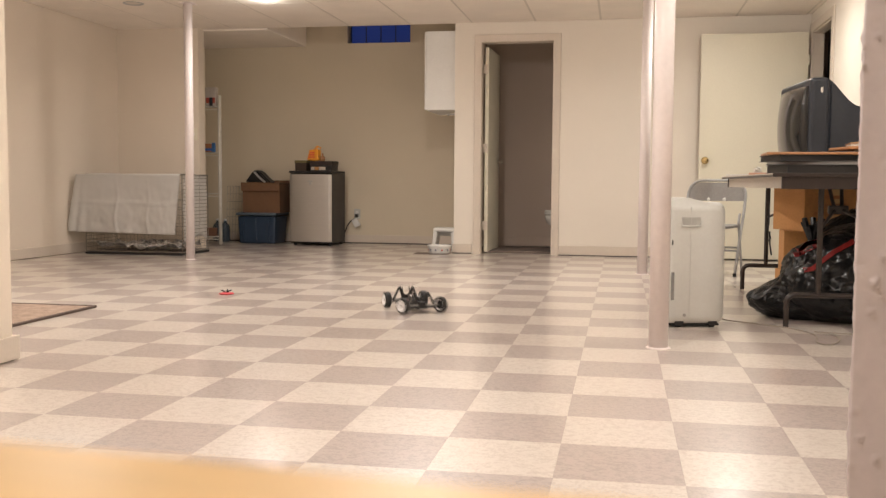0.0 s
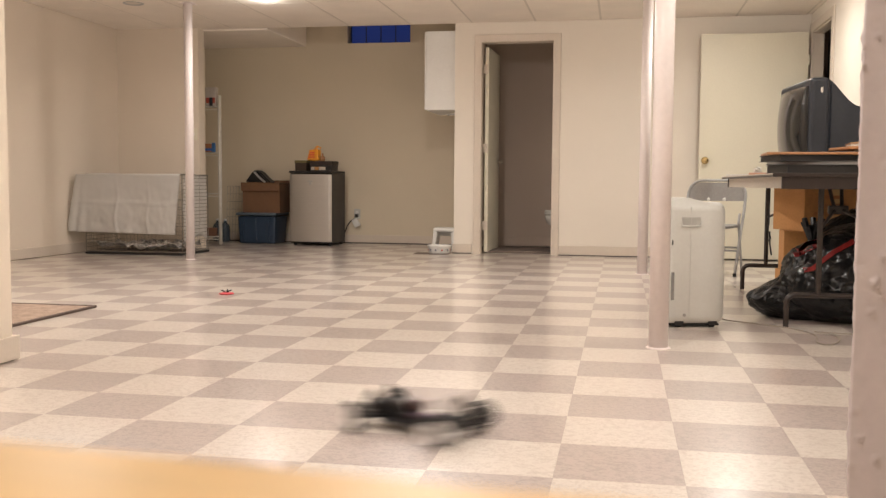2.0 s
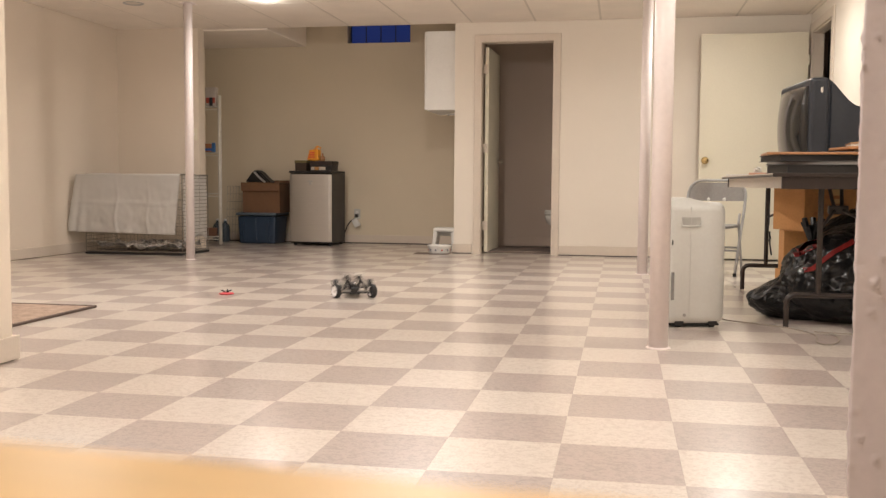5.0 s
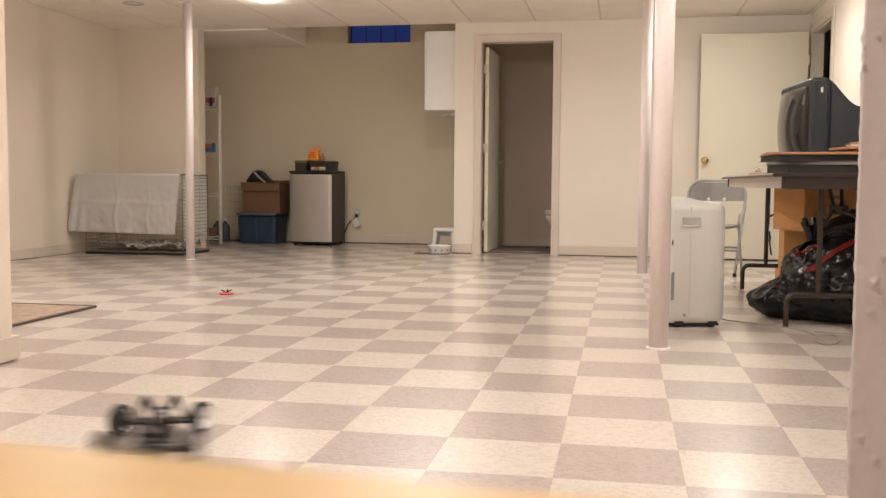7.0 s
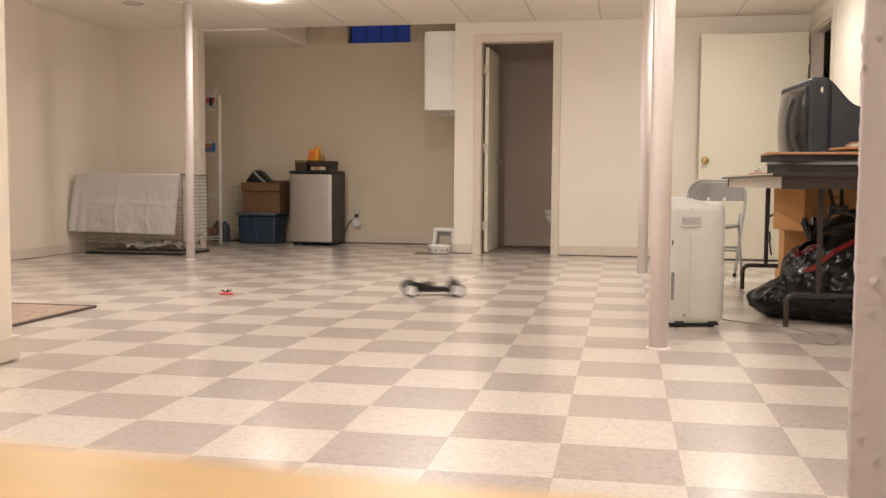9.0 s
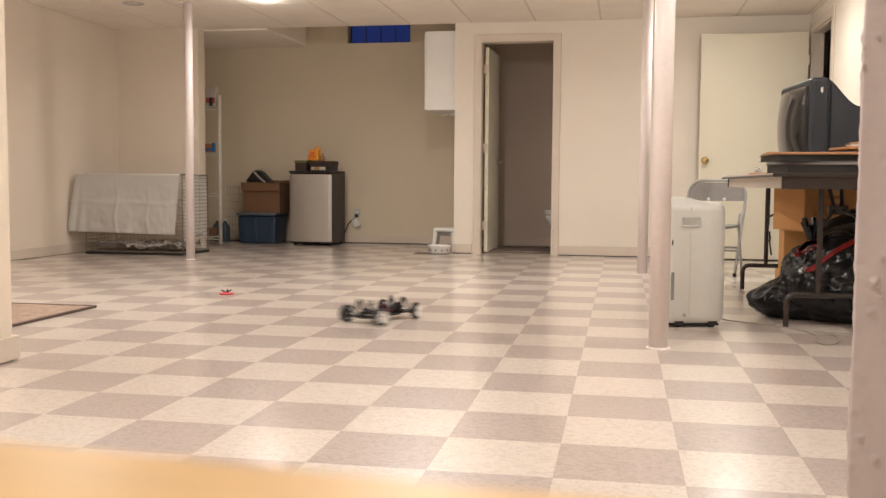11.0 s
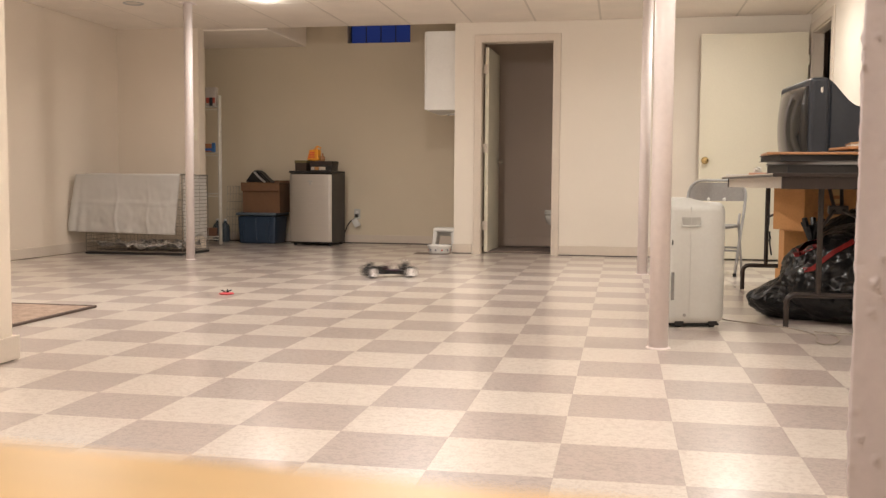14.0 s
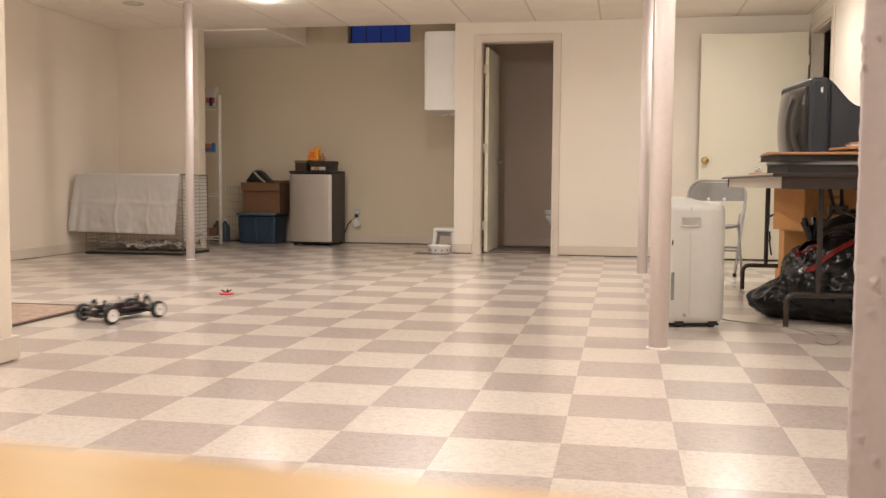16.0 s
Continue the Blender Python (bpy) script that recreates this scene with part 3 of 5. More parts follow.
bm = B(); box(bm, -0.006, 0.006, -0.014, -0.005, -0.012, 0.012, bev=0.002)
part("toggle", bm, M_WHITE, o)

# outlet, adapter and cord
o = thing("wall_outlet", pose(-2.80, ALC, 0.33), "white wall outlet plate", "outlet")
bm = B(); box(bm, -0.036, 0.036, -0.006, 0, -0.058, 0.058, bev=0.003)
part("plate", bm, M_CREAMP, o)
for z in (-0.022, 0.022):
    bm = B(); box(bm, -0.016, 0.016, -0.0085, -0.005, z - 0.014, z + 0.014, bev=0.002)
    part("socket", bm, M_WHITE, o)
o = thing("power_adapter", pose(-2.805, ALC - 0.008, 0.235), "white plug-in adapter hanging from the outlet", "adapter")
bm = B(); box(bm, -0.035, 0.035, -0.05, -0.001, -0.05, 0.045, bev=0.008, m=Matrix.Rotation(radians(-28), 4, "Y"))
part("housing", bm, M_WHITE, o)
bm = B(); box(bm, -0.012, 0.022, -0.045, -0.002, 0.062, 0.095, bev=0.004)
part("plug", bm, M_BLACK, o)
o = thing("fridge_cable", pose(0, 0, 0), "black cord from the fridge to the outlet", "cord")
bm = B()
tube(bm, [(-2.835, ALC - 0.03, 0.27), (-2.87, ALC - 0.035, 0.25), (-2.905, ALC - 0.04, 0.20), (-2.93, ALC - 0.04, 0.13), (-2.96, ALC - 0.04, 0.075), (-3.0, ALC - 0.06, 0.05)], 0.006, 6)
part("cable", bm, M_BLACK, o)

# step stool and pet bowl
st = thing("step_stool", pose(-1.600, 6.98, 0), "small white plastic step stool by the partition", "stool")
bm = B(); box(bm, -0.112, 0.112, -0.10, 0.10, 0.20, 0.240, bev=0.014)
part("seat", bm, M_WHITE, st)
for sx in (-1, 1):
    bm = B()
    vs = box(bm, -0.02, 0.02, -0.095, 0.095, 0, 0.22, bev=0.008)
    for v in bm.verts:
        v.co.x += sx * (0.088 + 0.010 * (1 - v.co.z / 0.22)) - 0.014 * (sx < 0) * (1 - v.co.z / 0.22)
    part("leg", bm, M_WHITE, st)
bm = B(); box(bm, -0.08, 0.08, 0.06, 0.075, 0.15, 0.212)
part("apron", bm, M_WHITE, st)
pm = thing("pet_mat", pose(-1.66, 6.62, 0.0), "thin dark mat under the pet bowl", "mat")
bm = B(); box(bm, -0.17, 0.165, -0.10, 0.09, 0, 0.004, bev=0.001)
part("sheet", bm, M_MAT, pm)
pb = thing("pet_bowl", pose(-1.60, 6.64, 0.004), "white pet bowl with dark paw spots", "bowl")
bm = B()
lathe(bm, [(0.098, 0), (0.101, 0.006), (0.113, 0.066), (0.119, 0.074), (0.116, 0.080), (0.108, 0.078), (0.095, 0.03), (0.0005, 0.025)], 36)
part("dish", bm, M_WHITE, pb, smooth=True)
for k in range(22):
    a = 2 * math.pi * k / 22
    bm = B()
    lathe(bm, [(0.009, 0), (0.007, 0.002)], 10, m=Matrix.Rotation(a, 4, "Z") @ Matrix.Translation((0.1065, 0, 0.034 + 0.012 * (k % 2))) @ Matrix.Rotation(radians(101), 4, "Y"))
    part("paw_spot", bm, M_SPOT if k % 3 else M_RED, pb)

# bathroom things
to = thing("toilet", pose(-0.265, 7.42, 0), "white ceramic toilet half hidden behind the door frame", "toilet")
bm = B()
lathe(bm, [(0.11, 0), (0.10, 0.14), (0.125, 0.22), (0.18, 0.28), (0.197, 0.33), (0.20, 0.36), (0.19, 0.366)], 28, m=Matrix.Translation((-0.12, 0, 0)) @ Matrix.Diagonal((1.25, 0.95, 1, 1)))
part("bowl", bm, M_CERAM, to, smooth=True)
bm = B()
lathe(bm, [(0.2, 0.372), (0.206, 0.376), (0.206, 0.392), (0.198, 0.394), (0.198, 0.398), (0.206, 0.40), (0.2, 0.418), (0.02, 0.424)], 28, m=Matrix.Translation((-0.12, 0, 0)) @ Matrix.Diagonal((1.25, 0.95, 1, 1)))
part("seat", bm, M_CERAM, to)
bm = B(); box(bm, 0.18, 0.40, -0.23, 0.23, 0.36, 0.75, bev=0.02)
part("tank", bm, M_CERAM, to)
o = thing("bath_mat", pose(-0.86, 7.30, 0.0), "dark bath mat on the bathroom floor", "mat")
bm = B(); box(bm, -0.30, 0.42, -0.40, 0.36, 0, 0.018, bev=0.006)
part("woven_field", bm, M_MAT, o)

# ------------------------------------------------------------------ dog crate with its cloth
CX0, CX1, CY0, CY1, CH = -4.82, -3.845, 5.71, 6.27, 0.75
cr = thing("dog_crate", pose((CX0 + CX1) / 2, (CY0 + CY1) / 2, 0), "wire dog crate on a black tray in the corner", "dog crate")
hx, hy = (CX1 - CX0) / 2, (CY1 - CY0) / 2


def wire_panel(name, o, u, v, nu, nv):
    bm = B()
    o, u, v = Vector(o), Vector(u), Vector(v)
    for i in range(nu + 1):
        tube(bm, [o + u * i / nu, o + u * i / nu + v], 0.0012 if 0 < i < nu else 0.004, 5)
    for j in range(nv + 1):
        tube(bm, [o + v * j / nv, o + v * j / nv + u], (0.0027 if name == "side_panel" else 0.0018) if 0 < j < nv else 0.004, 5)
    return part(name, bm, M_WIRE, cr)


wire_panel("front_panel", (-hx, -hy, 0.03), (2 * hx, 0, 0), (0, 0, CH - 0.03), 26, 9)
wire_panel("back_panel", (-hx, hy, 0.03), (2 * hx, 0, 0), (0, 0, CH - 0.03), 26, 9)
wire_panel("side_panel", (hx, -hy, 0.03), (0, 2 * hy, 0), (0, 0, CH - 0.03), 3, 21)
wire_panel("side_panel", (-hx, -hy, 0.03), (0, 2 * hy, 0), (0, 0, CH - 0.03), 6, 21)
wire_panel("top_panel", (-hx, -hy, CH), (2 * hx, 0, 0), (0, 2 * hy, 0), 26, 8)
bm = B(); box(bm, -hx - 0.01, hx + 0.01, -hy - 0.01, hy + 0.01, 0.0, 0.02, bev=0.006)
part("tray", bm, M_BLACK, cr)
bl = thing("crate_blanket", pose((CX0 + CX1) / 2, (CY0 + CY1) / 2 - 0.02, 0.03), "rumpled grey and black blanket inside the crate", "blanket")
bm = B()
n, mm = 60, 34
g = {}
for i in range(n + 1):
    for j in range(mm + 1):
        x, y = -hx * 0.9 + 1.8 * hx * i / n, -hy * 0.9 + 1.8 * hy * j / mm
        z = 0.04 + 0.055 * noise.noise(Vector((x * 6, y * 6, 2))) + 0.03 * noise.noise(Vector((x * 17, y * 17, 5)))
        g[i, j] = bm.verts.new((x, y, max(0.004, z + 0.012)))
for i in range(n):
    for j in range(mm):
        bm.faces.new((g[i, j], g[i + 1, j], g[i + 1, j + 1], g[i, j + 1]))
M_BLANK = mat("grey fleece", (0.70, 0.66, 0.63), 0.95, var=0.6, scale=6.5, fine=60, bump=0.5, dark=(0.02, 0.02, 0.022))
part("fleece", bm, M_BLANK, bl, smooth=True)

# cloth: a sheet over the crate's top that hangs down its front
cl = thing("white_sheet", pose(0, 0, 0), "white creased cotton sheet draped over the dog crate", "sheet")
bm = B()
g = {}
NU, NV = 90, 70
zt = CH + 0.008
for i in range(NU + 1):
    u = i / NU
    for j in range(NV + 1):
        v = j / NV
        s = v * 1.105                     # arc length from the back edge to the front hem
        x = -4.90 + 1.05 * u
        if s < 0.56:
            y, z, down = CY1 - s, zt, 0.0
        else:
            down = s - 0.56
            y, z = CY0 - 0.02 - 0.05 * down, zt - down
        hang = min(1.0, down / 0.5)
        slump = max(0.0, (0.16 - u) / 0.16)
        x -= 0.075 * hang * slump + 0.035 * hang * max(0, u - 0.8) / 0.2
        z -= 0.012 * slump * (down == 0) + 0.02 * hang * u
        fold = 0.006 * math.sin(u * 21 + 3 * v) + 0.02 * noise.noise(Vector((u * 4, v * 3, 1))) + 0.03 * slump * math.sin(u * 55)
        y -= abs(fold) * hang + 0.004
        for cu in (0.40, 0.70):           # ironed creases
            y -= 0.014 * hang * max(0, 1 - abs(u - cu - 0.01 * math.sin(v * 20)) / 0.018)
        y -= 0.013 * hang * max(0, 1 - abs(down - 0.27 + 0.006 * math.sin(u * 14)) / 0.02)
        y -= 0.010 * hang * max(0, noise.noise(Vector((u * 9, v * 7, 4)))) + 0.006 * hang * noise.noise(Vector((u * 22, v * 18, 6)))
        z += 0.004 * noise.noise(Vector((x * 5, y * 5, 3))) if down == 0 else 0
        g[i, j] = bm.verts.new((x, y, z))
for i in range(NU):
    for j in range(NV):
        bm.faces.new((g[i, j], g[i + 1, j], g[i + 1, j + 1], g[i, j + 1]))
bmesh.ops.solidify(bm, geom=bm.faces[:], thickness=0.003)
part("fabric", bm, M_CLOTH, cl, smooth=True)
# its end hangs inside the crate's side
bm = B()
g = {}
for i in range(31):
    for j in range(41):
        u, v = i / 30, j / 40
        y = CY0 + 0.05 + (CY1 - CY0 - 0.055) * u + 0.012 * noise.noise(Vector((2, u * 2, v * 9)))
        x = CX1 - 0.010 - 0.012 * abs(noise.noise(Vector((u * 4, v * 3, 7)))) - 0.006 * math.sin(u * 16)
        g[i, j] = bm.verts.new((x, y, zt - 0.012 - (0.60 + 0.03 * math.sin(u * 7)) * v))
for i in range(30):
    for j in range(40):
        bm.faces.new((g[i, j], g[i + 1, j], g[i + 1, j + 1], g[i, j + 1]))
bmesh.ops.solidify(bm, geom=bm.faces[:], thickness=0.003)
part("hanging_end", bm, M_CLOTH, cl, smooth=True)

# ------------------------------------------------------------------ rug and red dish
rg = thing("rug", pose(-3.45, 1.35, 0), "tan woven rug with a dark bound edge on the tiles", "rug")
bm = B(); box(bm, -0.78, 0.78, -0.85, 0.85, 0, 0.010, bev=0.003)
part("woven_field", bm, M_RUG, rg)
bm = B()
box(bm, -0.795, 0.795, -0.865, -0.845, 0, 0.013, bev=0.003)
box(bm, -0.795, 0.795, 0.845, 0.865, 0, 0.013, bev=0.003)
box(bm, 0.775, 0.795, -0.845, 0.845, 0, 0.013, bev=0.003)
box(bm, -0.795, -0.775, -0.845, 0.845, 0, 0.013, bev=0.003)
part("binding", bm, M_RUGB, rg, "dark brown bound edge")
rd = thing("red_dish", pose(-2.228, 2.965, 0), "small red plastic dish holding grey bits on the floor", "dish")
bm = B()
lathe(bm, [(0.040, 0), (0.048, 0.004), (0.038, 0.009), (0.022, 0.012), (0.001, 0.0125)], 28)
part("plate", bm, mat("coral red plastic", (0.62, 0.075, 0.085), 0.5, var=0.08), rd, smooth=True)
for k in range(7):
    a = 2 * math.pi * k / 7
    bm = B()
    ca, sa = math.cos(a), math.sin(a)
    tube(bm, [(0.008 * ca, 0.008 * sa, 0.011), (0.018 * ca, 0.018 * sa, 0.021), (0.032 * ca, 0.032 * sa, 0.026)], 0.0036, 6)
    part("peg", bm, M_GREYM if k % 2 else M_BLACK, rd)

# ------------------------------------------------------------------ dehumidifier
dh = thing("dehumidifier", pose(0.505, 2.34, 0, 0, 0, 14), "ivory white dehumidifier on castors beside the pole", "dehumidifier")
bm = B()
vs = box(bm, -0.180, 0.118, -0.13, 0.17, 0.018, 0.597, bev=0.038, seg=5)
for v in bm.verts:
    if v.co.z > 0.5:
        v.co.x *= 0.985
    if v.co.z > 0.55:
        v.co.z += 0.006 * math.cos((v.co.x + 0.015) / 0.14 * 1.4)
part("body", bm, M_CREAMP, dh, smooth=True)
bm = B()
g = {}
for i in range(25):
    for j in range(11):
        u, v = i / 24, j / 10
        x = -0.176 + 0.288 * u
        edge = min(1.0, min(u, 1 - u) / 0.10, min(v, 1 - v) / 0.12)
        rise = 0.018 * math.exp(-((x + 0.075) / 0.055) ** 2) + 0.006 * math.sin(math.pi * u)
        g[i, j] = bm.verts.new((x, -0.122 + 0.284 * v, 0.585 + (0.020 + rise) * math.sin(edge * math.pi / 2) ** 0.7))
for i in range(24):
    for j in range(10):
        bm.faces.new((g[i, j], g[i + 1, j], g[i + 1, j + 1], g[i, j + 1]))
part("top_cover", bm, M_CREAMP, dh, smooth=True)
bm = B()
box(bm, -0.062, -0.0605, -0.1315, -0.125, 0.04, 0.585)
part("panel_seam", bm, mat("seam grey", (0.53, 0.525, 0.492), 0.5, bump=0), dh)
# no hollow here: a flat plate whose grey carries the recess's shade
bm = B()
vs = box(bm, -0.106, -0.014, -0.1315, -0.126, 0.494, 0.536, bev=0.002)
hd = part("handle_recess", bm, mat("recess shade grey", (0.40, 0.39, 0.36), 0.5), dh)
bm = B()
tube(bm, [(-0.108, -0.131, 0.512), (-0.106, -0.133, 0.497), (-0.098, -0.134, 0.492), (-0.022, -0.134, 0.492), (-0.014, -0.133, 0.497), (-0.012, -0.131, 0.512)], 0.004, 8)
part("rim", bm, M_CREAMP, hd)
bm = B()
box(bm, -0.152, -0.137, -0.1325, -0.126, 0.135, 0.27, bev=0.002)
part("water_gauge", bm, mat("smoky gauge", (0.22, 0.21, 0.20), 0.15, bump=0), dh)
bm = B()
lathe(bm, [(0.008, 0), (0.008, 0.004)], 14, m=pose(-0.085, -0.13, 0.062, 90))
part("drain_plug", bm, mat("plug grey", (0.3, 0.29, 0.27), 0.5), dh)
bm = B(); box(bm, -0.152, -0.146, -0.132, -0.126, 0.40, 0.425, bev=0.002)
part("latch", bm, M_BLACK, dh)
for x in (-0.105, 0.060):
    for y in (-0.10, 0.13):
        bm = B()
        lathe(bm, [(0.014, -0.012), (0.014, 0.012)], 14, m=Matrix.Translation((x, y, 0.014)) @ Matrix.Rotation(radians(90), 4, "Y"))
        box(bm, x - 0.022, x + 0.022, y - 0.02, y + 0.02, 0.016, 0.034)
        part("castor", bm, M_BLACK, dh)

# black plate added as the shade under the body
bm = B(); box(bm, -0.155, 0.095, -0.105, 0.145, 0.008, 0.0175)
part("base_pan", bm, M_BLACK, dh, "black plate standing in for the shade between the castors")

# ------------------------------------------------------------------ folding table with its load
TX0, TX1, TY0, TY1, TZ = 0.842, 1.622, 2.16, 4.52, 0.748
ft = thing("folding_table", pose(0, 0, 0), "folding table, grey laminate top on dark brown steel legs", "table")
bm = B(); box(bm, TX0, TX1, TY0, TY1, TZ - 0.016, TZ, bev=0.004)
part("tabletop", bm, M_LAMIN, ft)
bm = B()
box(bm, TX0 - 0.002, TX1 + 0.002, TY0 - 0.002, TY0 + 0.004, TZ - 0.017, TZ + 0.001, bev=0.002)
box(bm, TX0 - 0.002, TX0 + 0.004, TY0 + 0.004, TY1, TZ - 0.017, TZ - 0.006, bev=0.002)
part("edge_band", bm, M_BROWN, ft, "dark moulded edge band")
for x0 in (TX0 + 0.046, TX1 - 0.062):
    bm = B(); box(bm, x0, x0 + 0.016, TY0 + 0.03, TY1 - 0.03, TZ - 0.072, TZ - 0.016)
    part("side_rail", bm, M_LAMIN, ft, "light grey rail")
for y0 in (TY0 + 0.006, TY1 - 0.028):
    bm = B(); box(bm, TX0 + 0.040, TX1 - 0.040, y0, y0 + 0.022, TZ - 0.074, TZ - 0.016, bev=0.002)
    part("end_rail", bm, M_BROWN, ft, "dark brown rail")
for y, sg in ((2.33, 1), (4.05, -1)):
    bm = B()
    xm = (TX0 + TX1) / 2
    pts = [(0.945, y, 0.0), (0.945, y, 0.10)] + arc((0.985, y, 0.12), 0.04, 180, 90, 5) + arc((2 * xm - 0.985, y, 0.12), 0.04, 90, 0, 5) + [(2 * xm - 0.945, y, 0.10), (2 * xm - 0.945, y, 0.0)]
    tube(bm, pts, 0.014, 10)
    lg = part("leg_frame", bm, M_BROWN, ft)
    for xx in (1.09, 2 * xm - 1.09):
        bm = B(); tube(bm, [(xx, y, 0.16), (xx, y, TZ - 0.014)], 0.014, 10)
        part("post", bm, M_BROWN, lg)
    # folding stays: from both posts to a locking slide, and on up to the underside
    slide = Vector((xm, y + sg * 0.30, TZ - 0.18))
    for xx in (1.09, 2 * xm - 1.09):
        bm = B()
        tube(bm, [(xx, y, TZ - 0.27), slide + Vector(((xx - xm) * 0.12, 0, 0))], 0.008, 8)
        tube(bm, [slide + Vector(((xx - xm) * 0.12, 0, 0)), (xm + (xx - xm) * 0.25, y + sg * 0.42, TZ - 0.018)], 0.010, 8)
        part("brace", bm, M_BROWN, lg)
    bm = B(); box(bm, slide.x - 0.05, slide.x + 0.05, slide.y - 0.014, slide.y + 0.014, slide.z - 0.022, slide.z + 0.022, bev=0.008)
    part("locking_slide", bm, M_BROWN, lg)

# television
tv = thing("television", pose(1.115, 3.30, TZ, 0, 0, 5), "old blue-grey tube television on the folding table", "television")
W, H = 0.33, 0.53
bm = B()
box(bm, 0.0, 0.10, -W, W, 0.01, H, bev=0.022, seg=3)
part("front_bezel", bm, M_TVB, tv, smooth=False)
bm = B()
n = 14
g = {}
for i in range(n + 1):
    for j in range(n + 1):
        a, b_ = -1 + 2 * i / n, -1 + 2 * j / n
        g[i, j] = bm.verts.new((-0.004 - 0.038 * (1 - a * a) * (1 - 0.3 * b_ * b_) - 0.02 * (1 - b_ * b_), a * (W - 0.045), 0.09 + (H - 0.135) * (b_ + 1) / 2))
for i in range(n):
    for j in range(n):
        bm.faces.new((g[i, j], g[i + 1, j], g[i + 1, j + 1], g[i, j + 1]))
ring = [g[i, 0] for i in range(n + 1)] + [g[n, j] for j in range(1, n + 1)] + [g[i, n] for i in range(n - 1, -1, -1)] + [g[0, j] for j in range(n - 1, 0, -1)]
low = [bm.verts.new((0.01, v.co.y, v.co.z)) for v in ring]
for k in range(len(ring)):
    bm.faces.new((ring[k], ring[(k + 1) % len(ring)], low[(k + 1) % len(ring)], low[k]))
part("screen", bm, M_SCREEN, tv, "dark curved glass tube", smooth=True)
bm = B()
extrude_outline(bm, [(0.10, 0.01), (0.10, H - 0.006), (0.125, H - 0.028), (0.15, H - 0.056), (0.18, H - 0.092), (0.21, H - 0.126), (0.245, H - 0.15), (0.29, H - 0.166), (0.46, H - 0.19), (0.47, 0.02)], 2 * W - 0.03, m=pose(0, -W + 0.015, 0))
bmesh.ops.bevel(bm, geom=[e for e in bm.edges if abs(e.verts[0].co.y - e.verts[1].co.y) < 1e-4], offset=0.014, segments=3, affect="EDGES")
part("back_shell", bm, M_TVB, tv)
for k in range(5):
    bm = B(); box(bm, 0.27 + 0.035 * k, 0.285 + 0.035 * k, -W + 0.012, -W + 0.018, 0.08, 0.30)
    part("vent", bm, M_BLACK, tv)
bm = B(); box(bm, 0.050, 0.064, -W - 0.002, -W + 0.004, H - 0.085, H - 0.055, bev=0.003)
part("sticker", bm, M_PAPER, tv)


def slab(name, x, y, z, sx, sy, sz, rz, material, label, cat, page=None):
    o = thing(name, pose(x, y, z, 0, 0, rz), label, cat)
    if page:
        bm = B(); box(bm, -sx / 2, sx / 2, -sy / 2, sy / 2, 0, 0.003, bev=0.001)
        part("cover", bm, material, o)
        bm = B(); box(bm, -sx / 2, sx / 2, -sy / 2, sy / 2, sz - 0.003, sz, bev=0.001)
        part("cover", bm, material, o)
        bm = B(); box(bm, -sx / 2 + 0.006, sx / 2 - 0.006, -sy / 2 + 0.006, sy / 2 - 0.006, 0.003, sz - 0.003)
        part("page_block", bm, page, o)
    else:
        bm = B(); box(bm, -sx / 2, sx / 2, -sy / 2, sy / 2, 0, sz, bev=min(0.004, sz / 4))
        part("board", bm, material, o)
    return o


z = TZ
slab("black_binder", 1.16, 2.40, z, 0.56, 0.36, 0.040, 7, M_BLACK, "black binder lying on the folding table", "binder", M_BLACK)
slab("grey_folder", 1.12, 2.40, z + 0.040, 0.54, 0.34, 0.018, -11, mat("grey card", (0.10, 0.10, 0.10), 0.35), "grey folder on the stack", "folder", mat("grey page edges", (0.34, 0.32, 0.30), 0.7))
slab("black_album", 1.10, 2.42, z + 0.058, 0.50, 0.34, 0.030, 8, M_BLACK, "black album on the stack", "album", M_BLACK)
slab("picture_panel", 1.09, 2.40, z + 0.088, 0.52, 0.34, 0.013, -3, M_WOODP, "reddish wooden picture frame lying on the stack", "frame")
slab("cream_notebook", 1.37, 2.36, z + 0.104, 0.22, 0.2, 0.012, 4, M_PAPER, "cream notebook on the stack", "notebook")
slab("wooden_tray", 1.325, 2.44, z + 0.116, 0.30, 0.26, 0.014, 8, M_WOODP, "reddish wooden tray on top of the stack", "tray")
slab("brown_book", 1.345, 2.44, z + 0.130, 0.24, 0.2, 0.018, -6, M_WOODP, "brown book on top of the stack", "book", M_PAPER)
slab("manila_folder", 1.36, 2.44, z + 0.148, 0.20, 0.16, 0.008, 12, mat("manila card", (0.62, 0.42, 0.22), 0.7), "tan folder on top of the stack", "folder", M_PAPER)
slab("paper_pad", 0.945, 4.12, z, 0.20, 0.15, 0.014, 12, M_PAPER, "white paper pad on the table", "paper")
slab("tissue_pack", 1.02, 3.86, z, 0.14, 0.09, 0.022, -20, mat("pink card", (0.70, 0.42, 0.30), 0.6), "pinkish pack on the table", "pack")
o = thing("crumpled_tissue", pose(1.00, 3.86, z + 0.022), "crumpled white tissue on the table", "tissue")
bm = B()
bmesh.ops.create_icosphere(bm, subdivisions=3, radius=0.03)
for v in bm.verts:
    v.co *= 0.8 + 0.7 * noise.noise(v.co * 60)
    v.co.z = max(0, v.co.z * 0.8 + 0.015)
part("paper", bm, M_PAPER, o)


